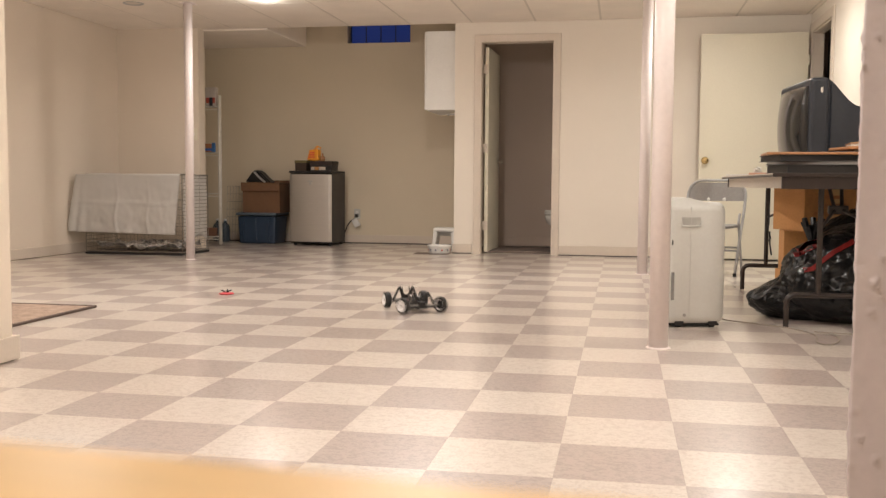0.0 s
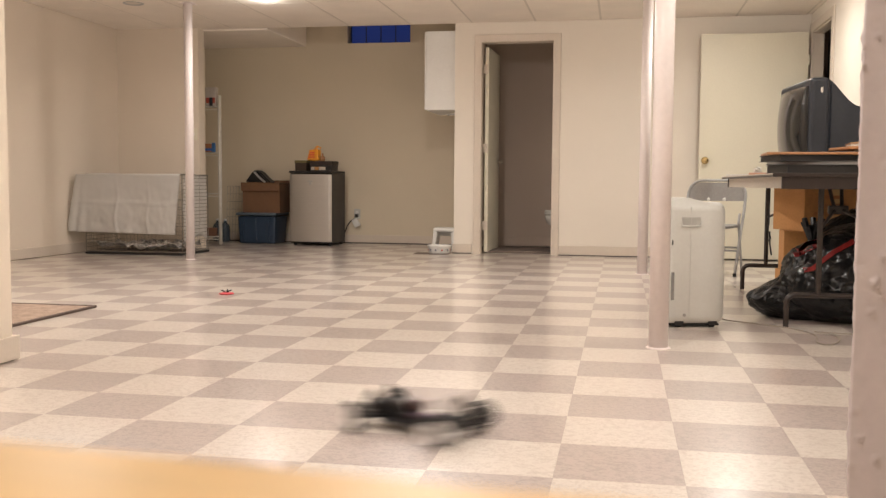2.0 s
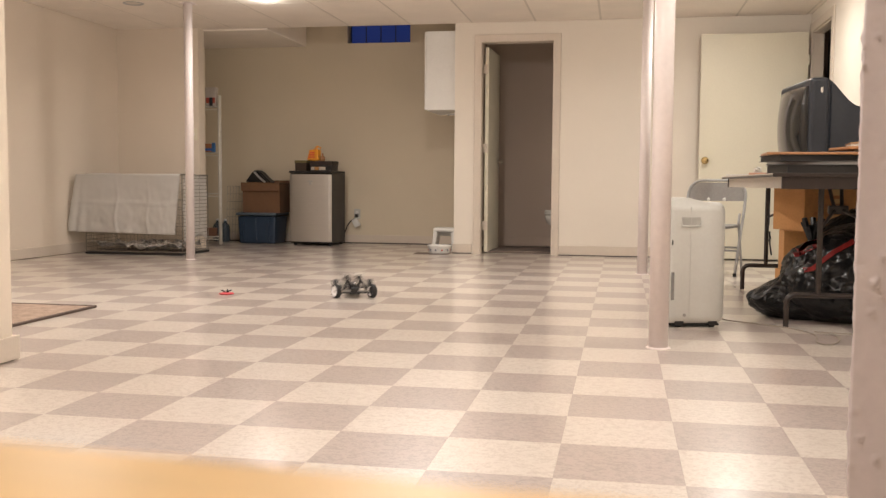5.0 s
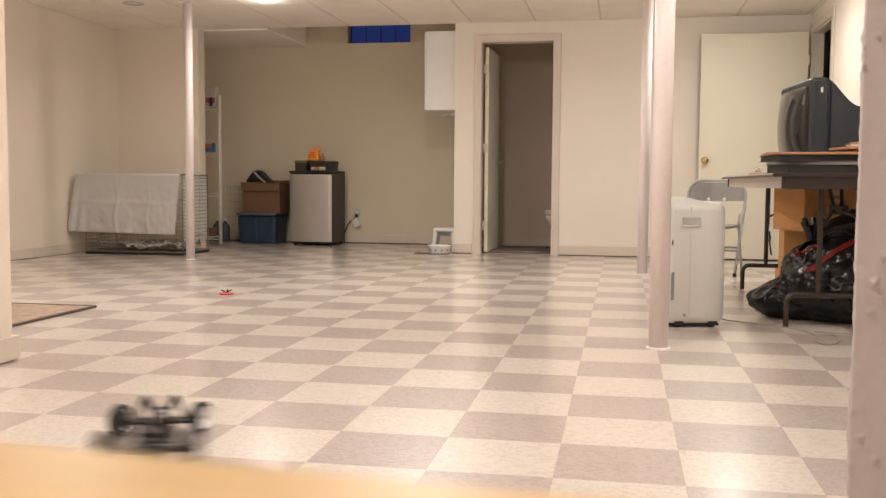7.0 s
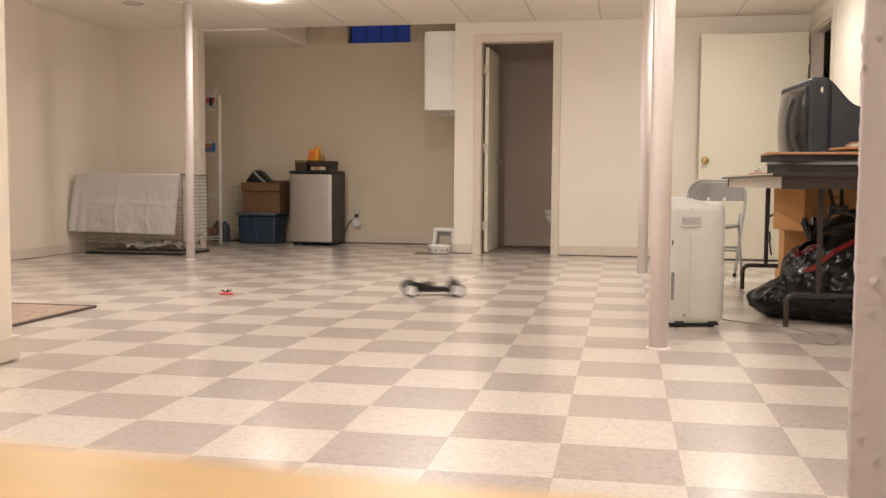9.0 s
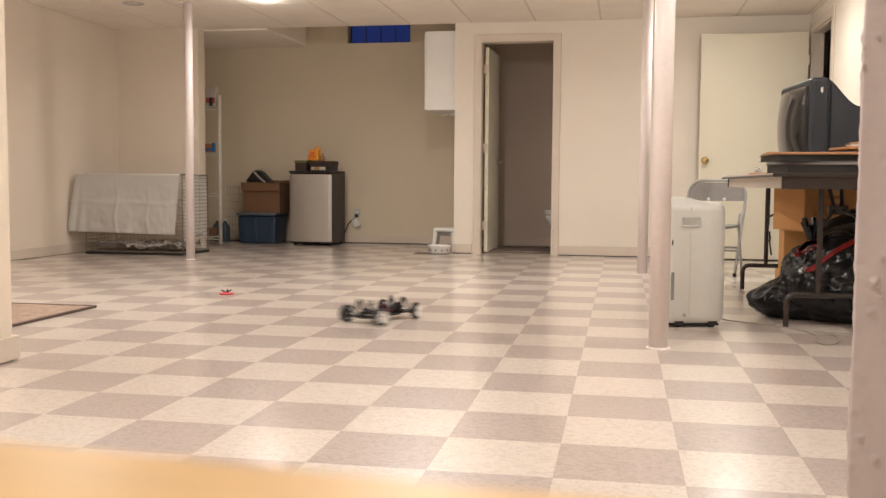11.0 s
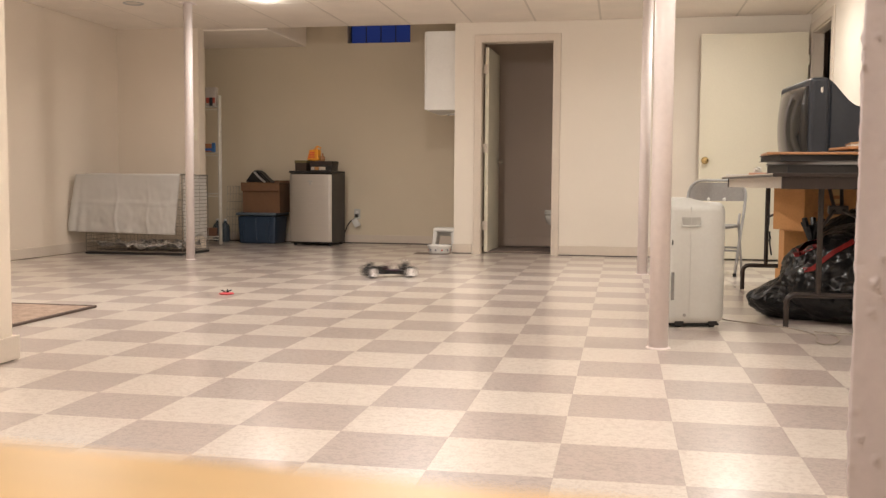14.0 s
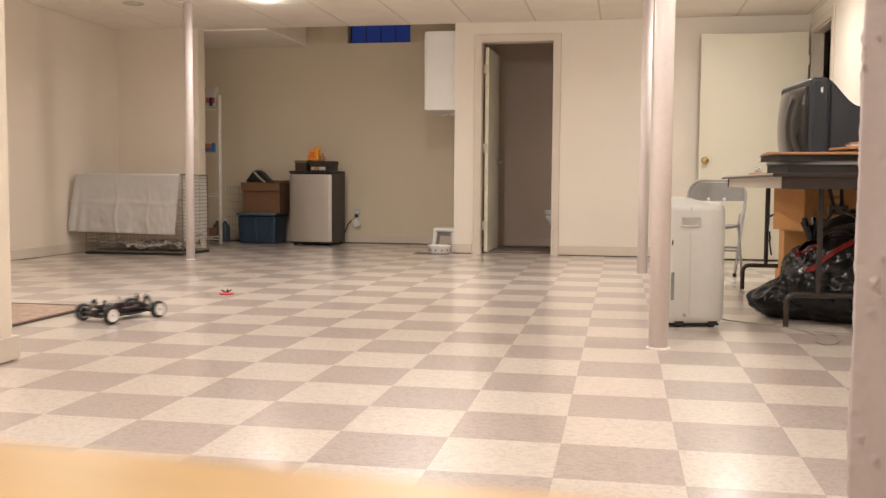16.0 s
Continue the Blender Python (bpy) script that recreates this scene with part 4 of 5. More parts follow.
def carton(name, x, y, sx, sy, sz, rz, material, label, z=0):
    o = thing(name, pose(x, y, z, 0, 0, rz), label, "box")
    bm = B(); box(bm, -sx / 2, sx / 2, -sy / 2, sy / 2, 0, sz, bev=0.004)
    bd = part("body", bm, material, o)
    bm = B(); box(bm, -0.03, 0.03, -sy / 2 - 0.0015, -sy / 2 + 0.001, 0.0, sz)
    part("tape", bm, mat("pale tape", (0.62, 0.40, 0.18), 0.3), o)
    for k in range(3):
        bm = B(); box(bm, -sx * 0.35 + 0.02 * k, sx * 0.3 - 0.04 * k, -sy / 2 - 0.0025, -sy / 2 - 0.0005, sz * (0.35 + 0.17 * k), sz * (0.42 + 0.17 * k))
        part("printed_bar", bm, mat("brown print", (0.42, 0.19, 0.07), 0.7), o)
    return o


carton("cardboard_box", 1.325, 3.60, 0.42, 0.34, 0.42, -4, M_CARD2, "orange-brown cardboard box under the table")
carton("cardboard_box", 1.325, 3.60, 0.40, 0.36, 0.28, 20, M_CARD2, "orange-brown cardboard box stacked askew under the table", 0.42)
carton("small_carton", 1.10, 3.36, 0.085, 0.10, 0.20, 8, M_CARD2, "small orange-brown carton beside the bin bag", 0)

# bin bags
def bag(name, x, y, r, hgt, seed, label, rz=0, taper=0.5):
    o = thing(name, pose(x, y, 0, 0, 0, rz), label, "bin bag", "bin bags under the table")
    bm = B()
    bmesh.ops.create_icosphere(bm, subdivisions=6, radius=1.0)
    for v in bm.verts:
        c_ = v.co.copy()
        d = 1 + 0.10 * noise.noise(c_ * 1.7 + Vector((seed, 0, 0))) + 0.05 * noise.noise(c_ * 4 + Vector((0, seed, 0)))
        # film creases: sharp ridges that run up towards the neck, and small crumples
        q = Vector((c_.x * 7, c_.y * 7, c_.z * 2.2 + seed))
        d -= 0.055 * abs(noise.noise(q)) + 0.030 * abs(noise.noise(q * 2.3))
        d += 0.035 * abs(noise.noise(c_ * 9 + Vector((0, 0, seed)))) + 0.016 * abs(noise.noise(c_ * 22 + Vector((seed, 0, seed)))) + 0.006 * abs(noise.noise(c_ * 45))
        t = (c_.z + 1) / 2
        wdt = 1.10 - taper * t ** 2.2
        v.co = Vector((c_.x * r[0] * d * wdt, c_.y * r[1] * d * wdt, max(0.0, (t * 1.12 - 0.08) * hgt * (0.75 + 0.25 * d))))
    return o, bm


def ribbon(line, width, tree):
    # a flat strap laid on the front of a sack
    bm = B()
    pts = []
    for (x0, z0), (x1, z1) in zip(line, line[1:]):
        for k in range(6):
            pts.append(Vector((x0 + (x1 - x0) * k / 6, 0, z0 + (z1 - z0) * k / 6)))
    pts.append(Vector((line[-1][0], 0, line[-1][1])))
    rows = []
    for k, q in enumerate(pts):
        d = (pts[min(k + 1, len(pts) - 1)] - pts[max(k - 1, 0)]).normalized()
        side = Vector((-d.z, 0, d.x)) * width / 2
        row = []
        for e in (side, -side):
            hit = tree.ray_cast(Vector((q.x + e.x, -2, q.z + e.z)), Vector((0, 1, 0)))[0]
            row.append(bm.verts.new((q.x + e.x, (hit.y if hit else -0.2) - 0.006, q.z + e.z)))
        rows.append(row)
    for r0, r1 in zip(rows, rows[1:]):
        bm.faces.new((r0[0], r0[1], r1[1], r1[0]))
    bmesh.ops.solidify(bm, geom=bm.faces[:], thickness=0.003)
    return bm


o, bm = bag("bin_bag", 1.315, 2.70, (0.36, 0.33), 0.475, 3.1, "shiny black bin bag with red ties under the table", 0, 0.42)
tree = BVHTree.FromBMesh(bm)
part("sack", bm, M_BAG, o, smooth=True)
for line, wd in (([(-0.275, 0.325), (-0.282, 0.37), (-0.255, 0.40), (-0.20, 0.415)], 0.020), ([(-0.275, 0.33), (-0.235, 0.365), (-0.19, 0.39)], 0.014), ([(-0.03, 0.42), (-0.13, 0.365), (-0.19, 0.31), (-0.23, 0.275), (-0.265, 0.268)], 0.020)):
    part("red_tie", ribbon(line, wd, tree), M_TIE, o, "red plastic tie strap")
bm = B()
for k in range(9):
    a = 0.7 * k
    tube(bm, [(-0.20, -0.06, 0.39), (-0.20 + 0.03 * math.cos(a), -0.06 + 0.03 * math.sin(a), 0.46), (-0.20 + 0.05 * math.cos(a), -0.06 + 0.05 * math.sin(a), 0.485 + 0.02 * (k % 3))], 0.014, 5)
part("knot", bm, M_BAG, o)
o, bm = bag("bin_bag", 1.42, 3.02, (0.30, 0.26), 0.54, 8.7, "black bin bag slumped under the table")
part("sack", bm, M_BAG, o, smooth=True)
o, bm = bag("bin_bag", 1.07, 2.71, (0.255, 0.17), 0.24, 5.2, "loose black bin bag corner spread on the floor", -10, 0.75)
part("sack", bm, M_BAG, o, smooth=True)

# hanging cord with a clip on the table edge
o = thing("hanging_cord", pose(1.0, 3.35, 0), "dark cord hanging from the table edge", "cord")
bm = B()
tube(bm, [(0, 0, TZ - 0.064), (0.0, 0, 0.46), (-0.012, 0, 0.42), (-0.014, 0, 0.38), (0.0, 0, 0.36), (0.012, 0, 0.38), (0.006, 0, 0.42), (0.01, 0, 0.34), (0.02, 0, 0.28)], 0.005, 6)
part("cable", bm, M_BLACK, o)

# floor cable
def eased(pts, times=2):
    # corner cutting, for a cable that bends softly
    pts = [Vector(q) for q in pts]
    for _ in range(times):
        cut = [pts[0]]
        for a, b in zip(pts, pts[1:]):
            cut += [a.lerp(b, 0.25), a.lerp(b, 0.75)]
        pts = cut + [pts[-1]]
    return pts


o = thing("floor_cable", pose(0, 0, 0), "thin grey cable lying on the floor by the table", "cable")
bm = B()
tube(bm, eased([(0.63, 2.50, 0.03), (0.66, 2.47, 0.008), (0.74, 2.44, 0.005), (0.86, 2.36, 0.005), (0.96, 2.27, 0.005), (1.02, 2.16, 0.005), (1.04, 2.04, 0.005), (1.00, 1.89, 0.005), (1.01, 1.80, 0.005), (1.06, 1.81, 0.005), (1.12, 1.95, 0.005), (1.13, 2.10, 0.005), (1.08, 2.14, 0.011), (1.02, 2.13, 0.012), (1.30, 2.12, 0.005), (1.70, 2.10, 0.005)]), 0.0035, 6)
part("cable", bm, mat("grey brown cable", (0.30, 0.26, 0.22), 0.5, bump=0.0), o)

# ------------------------------------------------------------------ folding chair
ch = thing("folding_chair", pose(0.827, 5.128, 0, 0, 0, -22), "worn grey steel folding chair behind the table", "chair")
hw = 0.228
bm = B()
pts = [(-hw, -0.12, 0.0), (-hw, -0.02, 0.24), (-hw, 0.10, 0.50), (-hw, 0.135, 0.60)] + [(-hw + 0.12 - 0.12 * math.cos(radians(a)), 0.14, 0.60 + 0.125 * math.sin(radians(a))) for a in (15, 30, 45, 60, 75, 90)]
pts = pts + [(-p[0], p[1], p[2]) for p in pts[::-1]]
tube(bm, pts, 0.011, 10)
part("back_frame", bm, M_GREYM, ch, smooth=True)
bm = B()
arcs = [(hw - 0.012 - 0.105 + 0.105 * math.cos(radians(a)), 0.605 + 0.105 * math.sin(radians(a))) for a in (5, 20, 35, 50, 65, 80)]
extrude_outline(bm, [(-hw + 0.012, 0.565), (hw - 0.012, 0.565)] + arcs + [(-q[0], q[1]) for q in arcs[::-1]], 0.010, m=pose(0, 0.130, 0))
bmesh.ops.bevel(bm, geom=bm.edges[:], offset=0.003, segments=2, affect="EDGES")
part("backrest", bm, M_CHAIR, ch)
bm = B()
box(bm, -hw + 0.026, hw - 0.026, -0.27, 0.09, 0.362, 0.392, bev=0.013, seg=3)
for v in bm.verts:
    v.co.z -= 0.010 * (1 - (v.co.x / hw) ** 2) * (v.co.z > 0.375)
part("seat", bm, M_CHAIR, ch)
for sx in (-1, 1):
    bm = B()
    tube(bm, [(sx * (hw - 0.025), 0.175, 0.0), (sx * (hw - 0.024), 0.09, 0.24), (sx * (hw - 0.022), 0.03, 0.40), (sx * (hw - 0.02), 0.055, 0.47)], 0.010, 8)
    part("rear_leg", bm, M_GREYM, ch)
    bm = B()
    lathe(bm, [(0.010, -0.012), (0.010, 0.012)], 10, m=pose(sx * (hw - 0.012), 0.045, 0.385, 0, 90))
    part("hinge_pin", bm, M_STEEL, ch)
bm = B()
tube(bm, [(-hw + 0.025, 0.10, 0.205), (hw - 0.025, 0.10, 0.205)], 0.008, 8)
part("stretcher", bm, M_GREYM, ch)
bm = B()
tube(bm, [(-hw, -0.04, 0.19), (hw, -0.04, 0.19)], 0.008, 8)
part("stretcher", bm, M_GREYM, ch)
for sx in (-1, 1):
    bm = B(); lathe(bm, [(0.014, 0), (0.014, 0.025)], 10, m=pose(sx * hw, -0.12, 0))
    part("rubber_foot", bm, M_RUBBER, ch)
    bm = B(); lathe(bm, [(0.014, 0), (0.014, 0.025)], 10, m=pose(sx * (hw - 0.025), 0.175, 0))
    part("rubber_foot", bm, M_RUBBER, ch)
    # rivets in white, so that their colour carries the bright glints
    bm = B(); lathe(bm, [(0.014, 0), (0.012, 0.004), (0.003, 0.007)], 12, m=pose(sx * 0.062, 0.131, 0.577, 90))
    part("rivet", bm, M_WHITE, ch)


# ------------------------------------------------------------------ the radio-controlled buggy
M_RIM = mat("white nylon rim", (0.84, 0.82, 0.81), 0.4, var=0.04, bump=0.02)
M_CLEAR = mat("clear polycarbonate", (0.72, 0.67, 0.60), 0.5, var=0.03, bump=0.0, spec=0.25)
M_CLEAR.node_tree.nodes["Principled BSDF"].inputs["Alpha"].default_value = 0.09
M_SHOCK = mat("dull steel spring", (0.36, 0.34, 0.31), 0.4, 0.6, bump=0.05)
M_SLEEVE = mat("dark wire sleeve", (0.07, 0.035, 0.025), 0.5, bump=0.0)
WB, TRK, WR = 0.1425, 0.106, 0.0425
buggy = thing("toy_buggy", pose(0, 0, 0), "black radio-controlled buggy chassis with white wheel rims", "toy car")
bm = B()
extrude_outline(bm, [(-0.135, -0.022), (-0.09, -0.048), (0.08, -0.048), (0.135, -0.022), (0.135, 0.022), (0.08, 0.048), (-0.09, 0.048), (-0.135, 0.022)], 0.006, axis="z", m=pose(0, 0, 0.024))
extrude_outline(bm, [(-0.12, 0.028), (0.125, 0.028), (0.125, 0.044), (0.03, 0.047), (-0.05, 0.055), (-0.12, 0.062)], 0.044, m=pose(0, -0.022, 0))
part("chassis_tub", bm, M_BLACK, buggy)
bm = B()
extrude_outline(bm, [(-0.125, 0.05), (-0.025, 0.05), (-0.04, 0.062), (-0.07, 0.074), (-0.10, 0.083), (-0.125, 0.080)], 0.046, m=pose(0, -0.023, 0))
bmesh.ops.bevel(bm, geom=bm.edges[:], offset=0.006, segments=2, affect="EDGES")
part("gear_cover", bm, M_BLACK, buggy)
bm = B()
lathe(bm, [(0.018, -0.026), (0.0185, -0.022), (0.0185, 0.022), (0.016, 0.026)], 18, m=pose(-0.045, 0.012, 0.068, 90))
part("motor", bm, mat("dark motor can", (0.07, 0.06, 0.06), 0.35, 0.6, bump=0.03), buggy, "dark motor can", smooth=True)
bm = B()
lathe(bm, [(0.0192, 0.016), (0.0196, 0.018), (0.0192, 0.021)], 18, m=pose(-0.045, 0.012, 0.068, 90), cap=False)
lathe(bm, [(0.0192, -0.021), (0.0196, -0.018), (0.0192, -0.016)], 18, m=pose(-0.045, 0.012, 0.068, 90), cap=False)
part("motor_ring", bm, M_RIM, buggy, "pale ring round the motor")
bm = B(); box(bm, 0.0, 0.085, -0.026, 0.018, 0.042, 0.055, bev=0.003)
part("battery", bm, mat("dark violet wrap", (0.06, 0.03, 0.05), 0.35), buggy)
bm = B(); box(bm, -0.050, 0.006, 0.020, 0.034, 0.044, 0.056, bev=0.003)
part("servo", bm, mat("dull red plastic", (0.16, 0.018, 0.03), 0.4), buggy, "low dull red servo case")
bm = B(); box(bm, -0.018, 0.012, 0.002, 0.026, 0.054, 0.082, bev=0.002)
part("receiver", bm, mat("maroon plastic", (0.055, 0.012, 0.018), 0.4), buggy, "maroon receiver box")
bm = B()
tube(bm, [(0.004, 0.008, 0.078), (0.002, 0.006, 0.092), (-0.006, 0.004, 0.104), (-0.014, 0.004, 0.116)], 0.0018, 6)
part("antenna_wire", bm, M_SLEEVE, buggy)
for sx, top in ((-1, 0.112), (1, 0.117)):
    bm = B()
    extrude_outline(bm, [(-0.022, 0.035), (0.022, 0.035), (0.034, top - 0.034), (0.046, top - 0.006), (0.034, top), (0.022, top - 0.026), (0.010, top - 0.046), (-0.010, top - 0.046), (-0.022, top - 0.026), (-0.034, top), (-0.046, top - 0.006), (-0.034, top - 0.034)], 0.005, axis="x", m=pose(sx * 0.125 - 0.0025, 0, 0))
    part("shock_tower", bm, M_BLACK, buggy)
    bm = B(); box(bm, sx * WB - 0.018, sx * WB + 0.018, -0.020, 0.020, 0.024, 0.062, bev=0.004)
    part("gearbox", bm, M_BLACK, buggy)
    for sy in (-1, 1):
        bm = B()
        tube(bm, [(sx * 0.132, sy * 0.040, top - 0.008), (sx * 0.138, sy * 0.072, 0.040)], 0.0065, 10)
        sk = part("shock", bm, M_BLACK, buggy)
        bm = B()
        pts = []
        a, b_ = Vector((sx * 0.1335, sy * 0.048, top - 0.026)), Vector((sx * 0.137, sy * 0.068, 0.048))
        for k in range(41):
            u = k / 40
            pts.append(a.lerp(b_, u) + Vector((math.cos(k * 1.1), math.sin(k * 1.1) * 0.8, math.sin(k * 1.1) * 0.4)) * 0.0088)
        tube(bm, pts, 0.0014, 4)
        part("spring", bm, M_SHOCK, sk)
        bm = B()
        extrude_outline(bm, [(sx * WB - 0.026, sy * 0.016), (sx * WB + 0.026, sy * 0.016), (sx * WB + 0.010, sy * 0.088), (sx * WB - 0.010, sy * 0.088)], 0.006, axis="z", m=pose(0, 0, 0.030))
        part("suspension_arm", bm, M_BLACK, buggy)
        bm = B()
        tube(bm, [(sx * WB, sy * 0.018, 0.044), (sx * WB, sy * 0.095, WR)], 0.004, 8)
        part("drive_shaft", bm, M_SHOCK, buggy)
bm = B(); box(bm, -0.150, -0.140, -0.034, 0.034, 0.022, 0.034, bev=0.003)
part("bumper", bm, M_BLACK, buggy)
bm = B()
extrude_outline(bm, [(0.100, 0.108), (0.128, 0.113), (0.160, 0.122), (0.160, 0.1235), (0.128, 0.1148), (0.100, 0.1098)], 0.15, m=pose(0, -0.075, 0))
part("wing", bm, M_CLEAR, buggy, "clear plastic wing")
bm = B()
for sy in (-0.02, 0.02):
    tube(bm, [(0.126, sy, 0.085), (0.132, sy, 0.115)], 0.003, 6)
part("wing_mount", bm, M_BLACK, buggy)
WHEELS = []
for sx in (-1, 1):
    for sy in (-1, 1):
        wd = 0.018 if sx > 0 else 0.015
        bm = B()
        lathe(bm, [(0.0065, wd - 0.006), (0.010, wd - 0.0075), (0.022, wd - 0.006), (0.029, wd - 0.001), (0.0305, wd + 0.001), (0.031, wd - 0.003), (0.031, -wd + 0.003), (0.026, -wd + 0.004), (0.022, -wd + 0.014), (0.0065, -wd + 0.014)], 28, m=Matrix.Rotation(radians(-90), 4, "X"))
        wh = part("wheel", bm, M_RIM, buggy, "white dish rim with a black tyre", smooth=False)
        bm = B()
        lathe(bm, [(0.0300, wd - 0.001), (0.034, wd + 0.0005), (0.039, wd - 0.002), (0.042, wd - 0.006), (WR, wd - 0.010), (WR, -wd + 0.010), (0.042, -wd + 0.006), (0.039, -wd + 0.002), (0.034, -wd), (0.0300, -wd + 0.001)], 32, m=Matrix.Rotation(radians(-90), 4, "X"), cap=False)
        part("tyre", bm, M_RUBBER, wh, "black rubber tyre")
        bm = B()
        lathe(bm, [(0.0055, wd - 0.009), (0.0055, wd - 0.001), (0.003, wd)], 6, m=Matrix.Rotation(radians(-90), 4, "X"))
        part("wheel_nut", bm, M_SHOCK, wh)
        bm = B()
        lathe(bm, [(0.024, -wd + 0.009), (0.024, -wd + 0.0135)], 20, m=Matrix.Rotation(radians(-90), 4, "X"))
        part("brake_hub", bm, M_BLACK, wh)
        WHEELS.append((wh, sx, sy))


# ------------------------------------------------------------------ floor tiles
TILE = 0.3048


def tile_mesh(name, material):
    bm = B()
    h = TILE / 2 - 0.00005
    t = [bm.verts.new((x, y, 0)) for x, y in ((-h + 0.0001, -h + 0.0001), (h - 0.0001, -h + 0.0001), (h - 0.0001, h - 0.0001), (-h + 0.0001, h - 0.0001))]
    b = [bm.verts.new((x, y, -0.004)) for x, y in ((-h, -h), (h, -h), (h, h), (-h, h))]
    bm.faces.new(t)
    for i in range(4):
        bm.faces.new((b[i], b[(i + 1) % 4], t[(i + 1) % 4], t[i]))
    me = bpy.data.meshes.new(name)
    bmesh.ops.recalc_face_normals(bm, faces=bm.faces)
    bm.to_mesh(me)
    bm.free()
    me.materials.append(material)
    return me


tile_light, tile_dark = tile_mesh("tile_light", M_TILE_L), tile_mesh("tile_dark", M_TILE_D)
rest_v, rest_f, rest_m = [], [], []
trng = random.Random(11)
for i in range(-17, 11):
    for j in range(-14, 27):
        x, y = (i + 0.5) * TILE, (j + 0.5) * TILE
        lightone = (i + j) % 2 == 0
        if -10 <= i <= 5 and -2 <= j <= 15:
            ob = new("tile", tile_light if lightone else tile_dark)
            ob.parent = floor
            ob.location = (x, y, trng.uniform(-0.0001, 0.0))
        else:
            h, n = TILE / 2 - 0.0001, len(rest_v)
            dz = trng.uniform(-0.0001, 0.0)
            rest_v += [(x - h, y - h, dz), (x + h, y - h, dz), (x + h, y + h, dz), (x - h, y + h, dz)]
            rest_f.append((n, n + 1, n + 2, n + 3))
            rest_m.append(0 if lightone else 1)
me = bpy.data.meshes.new("far_tiles")
me.from_pydata(rest_v, [], rest_f)
me.materials.append(M_TILE_L)
me.materials.append(M_TILE_D)
me.polygons.foreach_set("material_index", rest_m)
ob = new("far_tiles", me)
ob.parent = floor
ob["kind"] = "stuff"


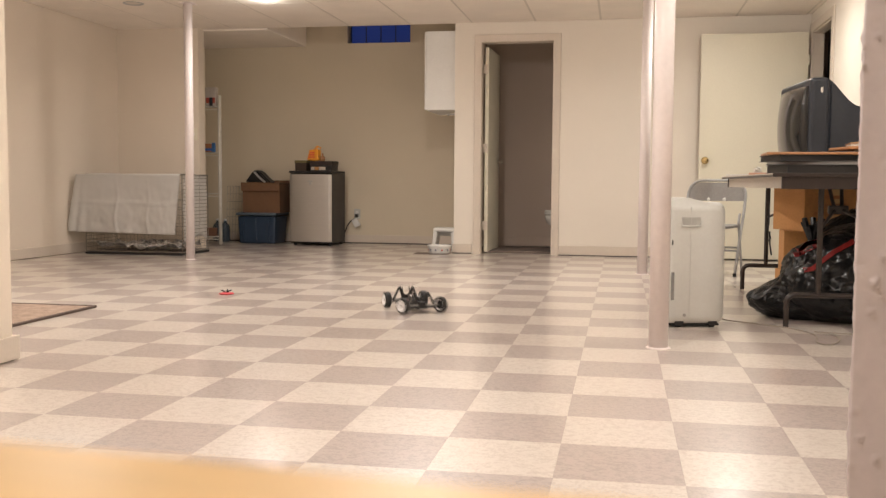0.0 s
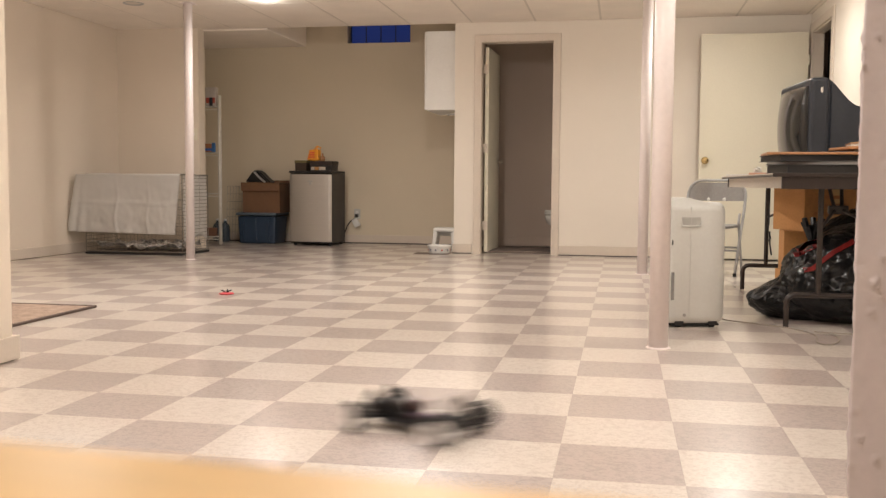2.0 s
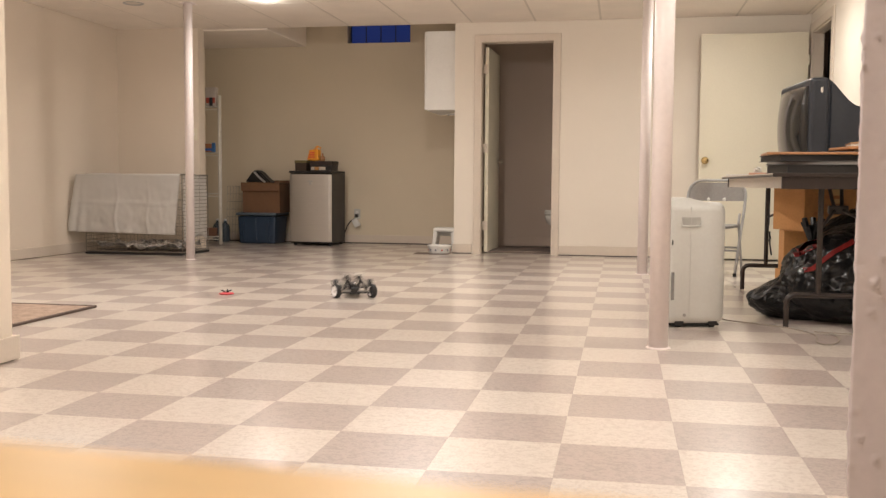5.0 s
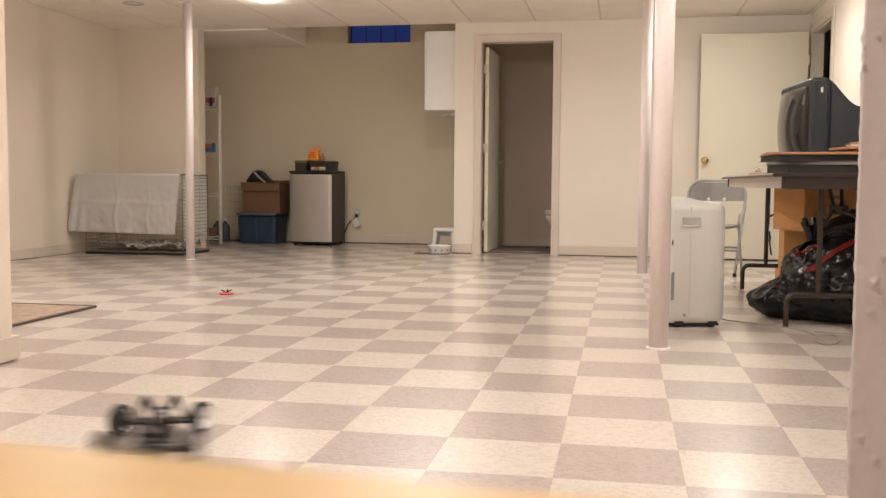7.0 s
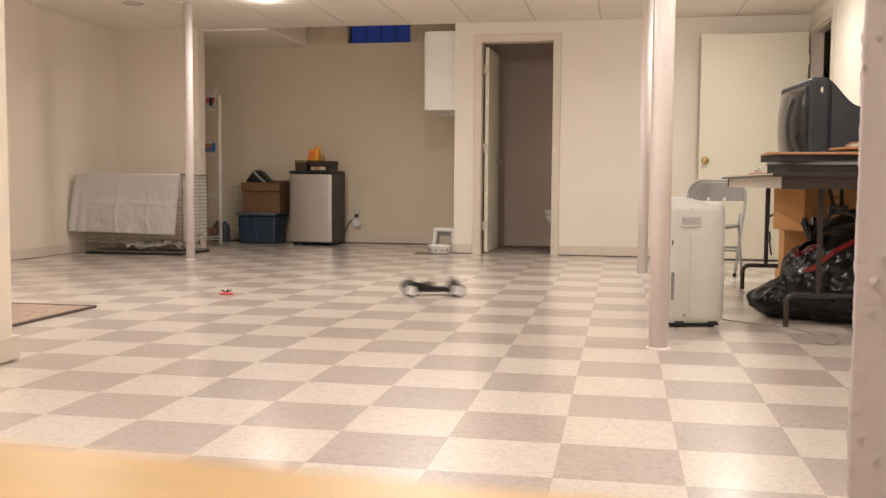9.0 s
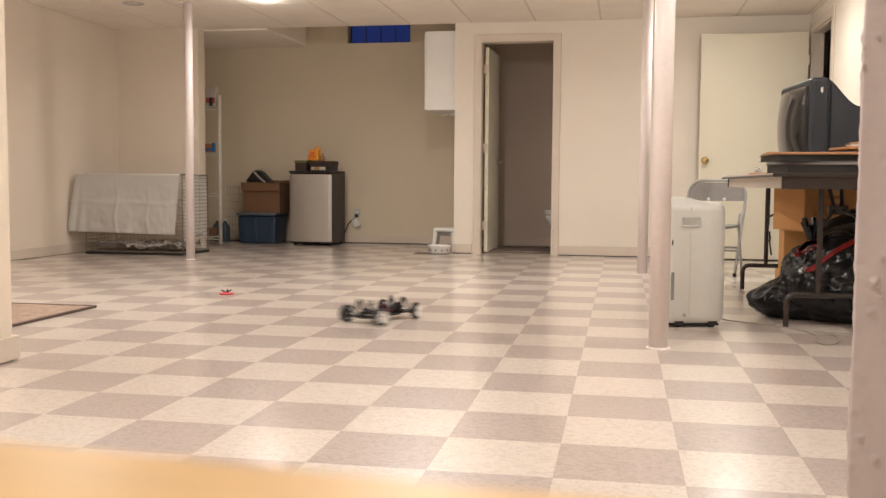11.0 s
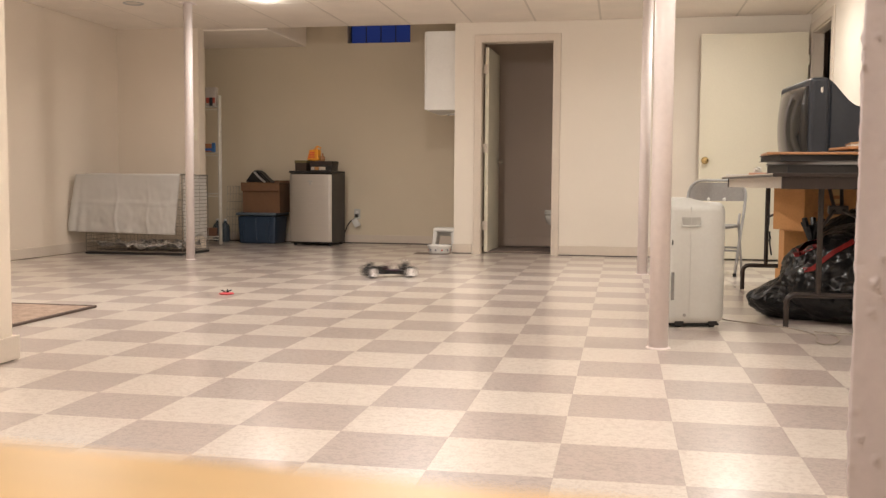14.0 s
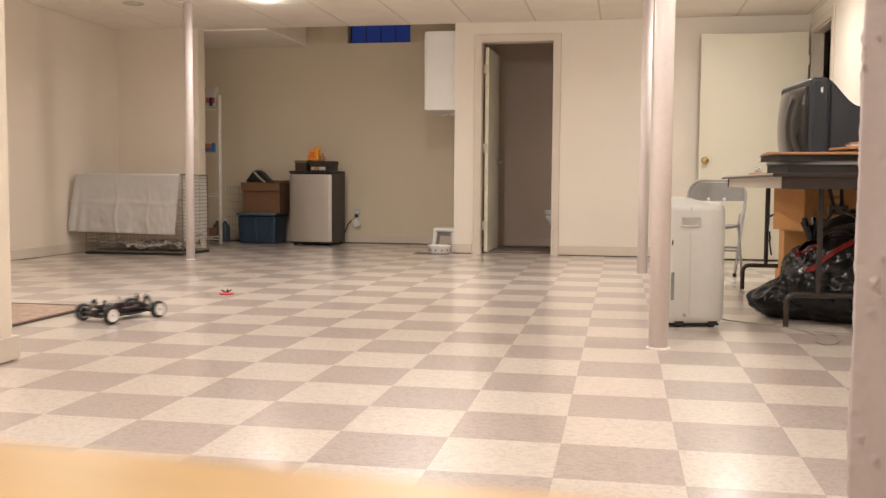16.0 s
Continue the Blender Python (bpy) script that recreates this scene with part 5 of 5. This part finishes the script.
# ------------------------------------------------------------------ what moves
CAR_ROWS = (
    (0.0, -0.960, 2.535, 121), (0.1, -0.874, 2.266, 133), (0.2, -0.756, 1.979, 149), (0.3, -0.597, 1.723, 164), (0.4, -0.400, 1.518, 183), (0.5, -0.192, 1.308, 210),
    (0.6, -0.003, 1.148, 234), (0.7, 0.182, 1.046, 259), (0.8, 0.349, 0.998, 286), (0.9, 0.485, 0.970, 307), (1.0, 0.591, 0.942, 331), (1.1, 0.621, 0.996, 363),
    (1.2, 0.628, 0.990, 389), (1.3, 0.592, 0.984, 414), (1.4, 0.523, 0.934, 434), (1.5, 0.453, 0.826, 438), (1.6, 0.332, 0.702, 430), (1.7, 0.198, 0.544, 413),
    (1.8, 0.023, 0.365, 391), (1.9, -0.190, 0.214, 370), (2.0, -0.401, 0.046, 337), (2.1, -0.624, -0.013, 308), (2.2, -0.844, -0.045, 280), (2.3, -1.070, -0.073, 272),
    (2.4, -1.257, -0.060, 259), (2.5, -1.417, -0.007, 240), (2.6, -1.512, 0.072, 226), (2.7, -1.573, 0.163, 218), (2.8, -1.586, 0.288, 209), (2.9, -1.549, 0.416, 203),
    (3.0, -1.477, 0.546, 201), (3.1, -1.365, 0.721, 207), (3.2, -1.214, 0.890, 217), (3.3, -1.029, 1.099, 232), (3.4, -0.842, 1.330, 244), (3.5, -0.690, 1.575, 259),
    (3.6, -0.554, 1.952, 283), (3.7, -0.420, 2.224, 307), (3.8, -0.357, 2.547, 322), (3.9, -0.348, 2.844, 338), (4.0, -0.374, 3.148, 347), (4.1, -0.468, 3.482, 366),
    (4.2, -0.572, 3.759, 373), (4.3, -0.705, 3.955, 379), (4.4, -0.845, 4.060, 386), (4.6, -1.140, 4.000, 408), (4.8, -1.370, 3.620, 437), (5.0, -1.460, 3.100, 468),
    (5.2, -1.370, 2.570, 502), (5.4, -1.130, 2.100, 540), (5.6, -0.770, 1.760, 586), (5.8, -0.350, 1.600, 645), (5.9, -0.170, 1.555, 676), (6.0, -0.040, 1.500, 706),
    (6.1, 0.000, 1.400, 735), (6.2, -0.040, 1.250, 760), (6.3, -0.098, 1.069, 775), (6.4, -0.180, 0.811, 765), (6.5, -0.282, 0.498, 748), (6.6, -0.411, 0.303, 726),
    (6.7, -0.554, 0.111, 709), (6.8, -0.697, -0.065, 693), (6.9, -0.850, -0.212, 676), (7.0, -1.032, -0.262, 651), (7.1, -1.190, -0.268, 638), (7.2, -1.305, -0.245, 622),
    (7.3, -1.388, -0.180, 605), (7.4, -1.412, -0.072, 585), (7.5, -1.415, 0.021, 568), (7.6, -1.389, 0.184, 564), (7.7, -1.315, 0.345, 563), (7.8, -1.176, 0.461, 563),
    (7.9, -1.017, 0.606, 571), (8.0, -0.836, 0.768, 583), (8.1, -0.679, 0.991, 605), (8.2, -0.536, 1.252, 624), (8.3, -0.457, 1.503, 648), (8.4, -0.409, 1.771, 670),
    (8.5, -0.391, 2.066, 686), (8.6, -0.432, 2.346, 698), (8.7, -0.514, 2.603, 710), (8.8, -0.644, 2.848, 723), (8.9, -0.806, 3.046, 733), (9.0, -0.991, 3.226, 736),
    (9.1, -1.233, 3.452, 737), (9.2, -1.484, 3.594, 740), (9.3, -1.690, 3.670, 746), (9.4, -1.840, 3.680, 755), (9.6, -2.000, 3.500, 780), (9.8, -2.020, 3.170, 808),
    (10.0, -1.970, 2.820, 834), (10.2, -1.860, 2.520, 860), (10.4, -1.700, 2.300, 885), (10.6, -1.500, 2.160, 910), (10.8, -1.270, 2.100, 937), (11.0, -1.030, 2.110, 966),
    (11.2, -0.810, 2.180, 995), (11.3, -0.712, 2.236, 1007), (11.4, -0.633, 2.281, 1020), (11.5, -0.594, 2.456, 1026), (11.6, -0.615, 2.631, 1036), (11.7, -0.675, 2.813, 1047),
    (11.8, -0.781, 3.000, 1057), (11.9, -0.929, 3.174, 1066), (12.0, -1.093, 3.327, 1068), (12.1, -1.254, 3.463, 1054), (12.2, -1.435, 3.657, 1033), (12.3, -1.627, 3.938, 1000),
    (12.4, -1.762, 4.094, 972), (12.5, -1.850, 4.241, 953), (12.6, -1.913, 4.513, 933), (12.7, -1.926, 4.756, 910), (12.8, -1.884, 4.911, 891), (12.9, -1.812, 5.046, 873),
    (13.0, -1.715, 5.125, 856), (13.1, -1.610, 5.207, 840), (13.2, -1.493, 5.207, 823), (13.3, -1.399, 5.193, 811), (13.4, -1.317, 5.150, 799), (13.5, -1.237, 5.026, 783),
    (13.6, -1.229, 4.915, 770), (13.7, -1.252, 4.766, 759), (13.8, -1.311, 4.576, 749), (13.9, -1.407, 4.417, 743), (14.0, -1.529, 4.270, 747), (14.1, -1.715, 4.167, 760),
    (14.2, -1.872, 3.951, 777), (14.3, -1.990, 3.622, 796), (14.4, -2.115, 3.365, 814), (14.5, -2.290, 3.170, 846), (14.6, -2.242, 2.818, 867), (14.7, -2.202, 2.532, 893),
    (14.8, -2.147, 2.332, 918), (14.9, -2.073, 2.173, 946), (15.0, -1.970, 2.020, 972), (15.1, -1.889, 1.967, 1000), (15.2, -1.825, 1.954, 1028), (15.3, -1.796, 1.970, 1051),
    (15.4, -1.800, 1.996, 1072), (15.5, -1.830, 2.011, 1087), (15.6, -1.933, 2.036, 1098), (15.7, -2.055, 2.007, 1115), (15.8, -2.171, 1.960, 1129), (15.9, -2.254, 1.906, 1140),
    (16.0, -2.308, 1.850, 1148),
)


def motions():
    # it hops sideways as it runs over the red dish
    hop = {14.4: (0.0, 0.0), 14.5: (0.011, 4.5), 14.6: (0.003, 1.0)}
    rows = []
    for t, x, y, h in CAR_ROWS:
        up, lean = hop.get(t, (0.0, 0.0))
        rows.append((t, Matrix.Translation((x, y, up)) @ Matrix.Rotation(radians(lean), 4, "Y") @ pose(0, 0, 0, 0, 0, h)))
    walk(buggy, rows)
    for wheel, sx, sy in WHEELS:
        spin, rows, last = 0.0, [], CAR_ROWS[0]
        for k, (t, x, y, h) in enumerate(CAR_ROWS):
            dx, dy, dt = x - last[1], y - last[2], max(0.05, t - last[0])
            run = dx * math.cos(radians(h)) + dy * math.sin(radians(h))
            spin += max(-75.0, min(75.0, math.degrees(run / WR)))
            here, nxt = CAR_ROWS[min(k + 1, len(CAR_ROWS) - 1)], CAR_ROWS[min(k + 4, len(CAR_ROWS) - 1)]
            turn = (nxt[3] - here[3]) / max(0.1, nxt[0] - here[0])
            steer = max(-28.0, min(28.0, turn * 0.16)) if sx < 0 else 0.0
            m = pose(sx * WB, sy * TRK, WR, 0, 0, steer + (180 if sy < 0 else 0)) @ pose(0, 0, 0, 0, spin * sy, 0)
            rows.append((t, m))
            last = (t, x, y, h)
        walk(wheel, rows)


motions()
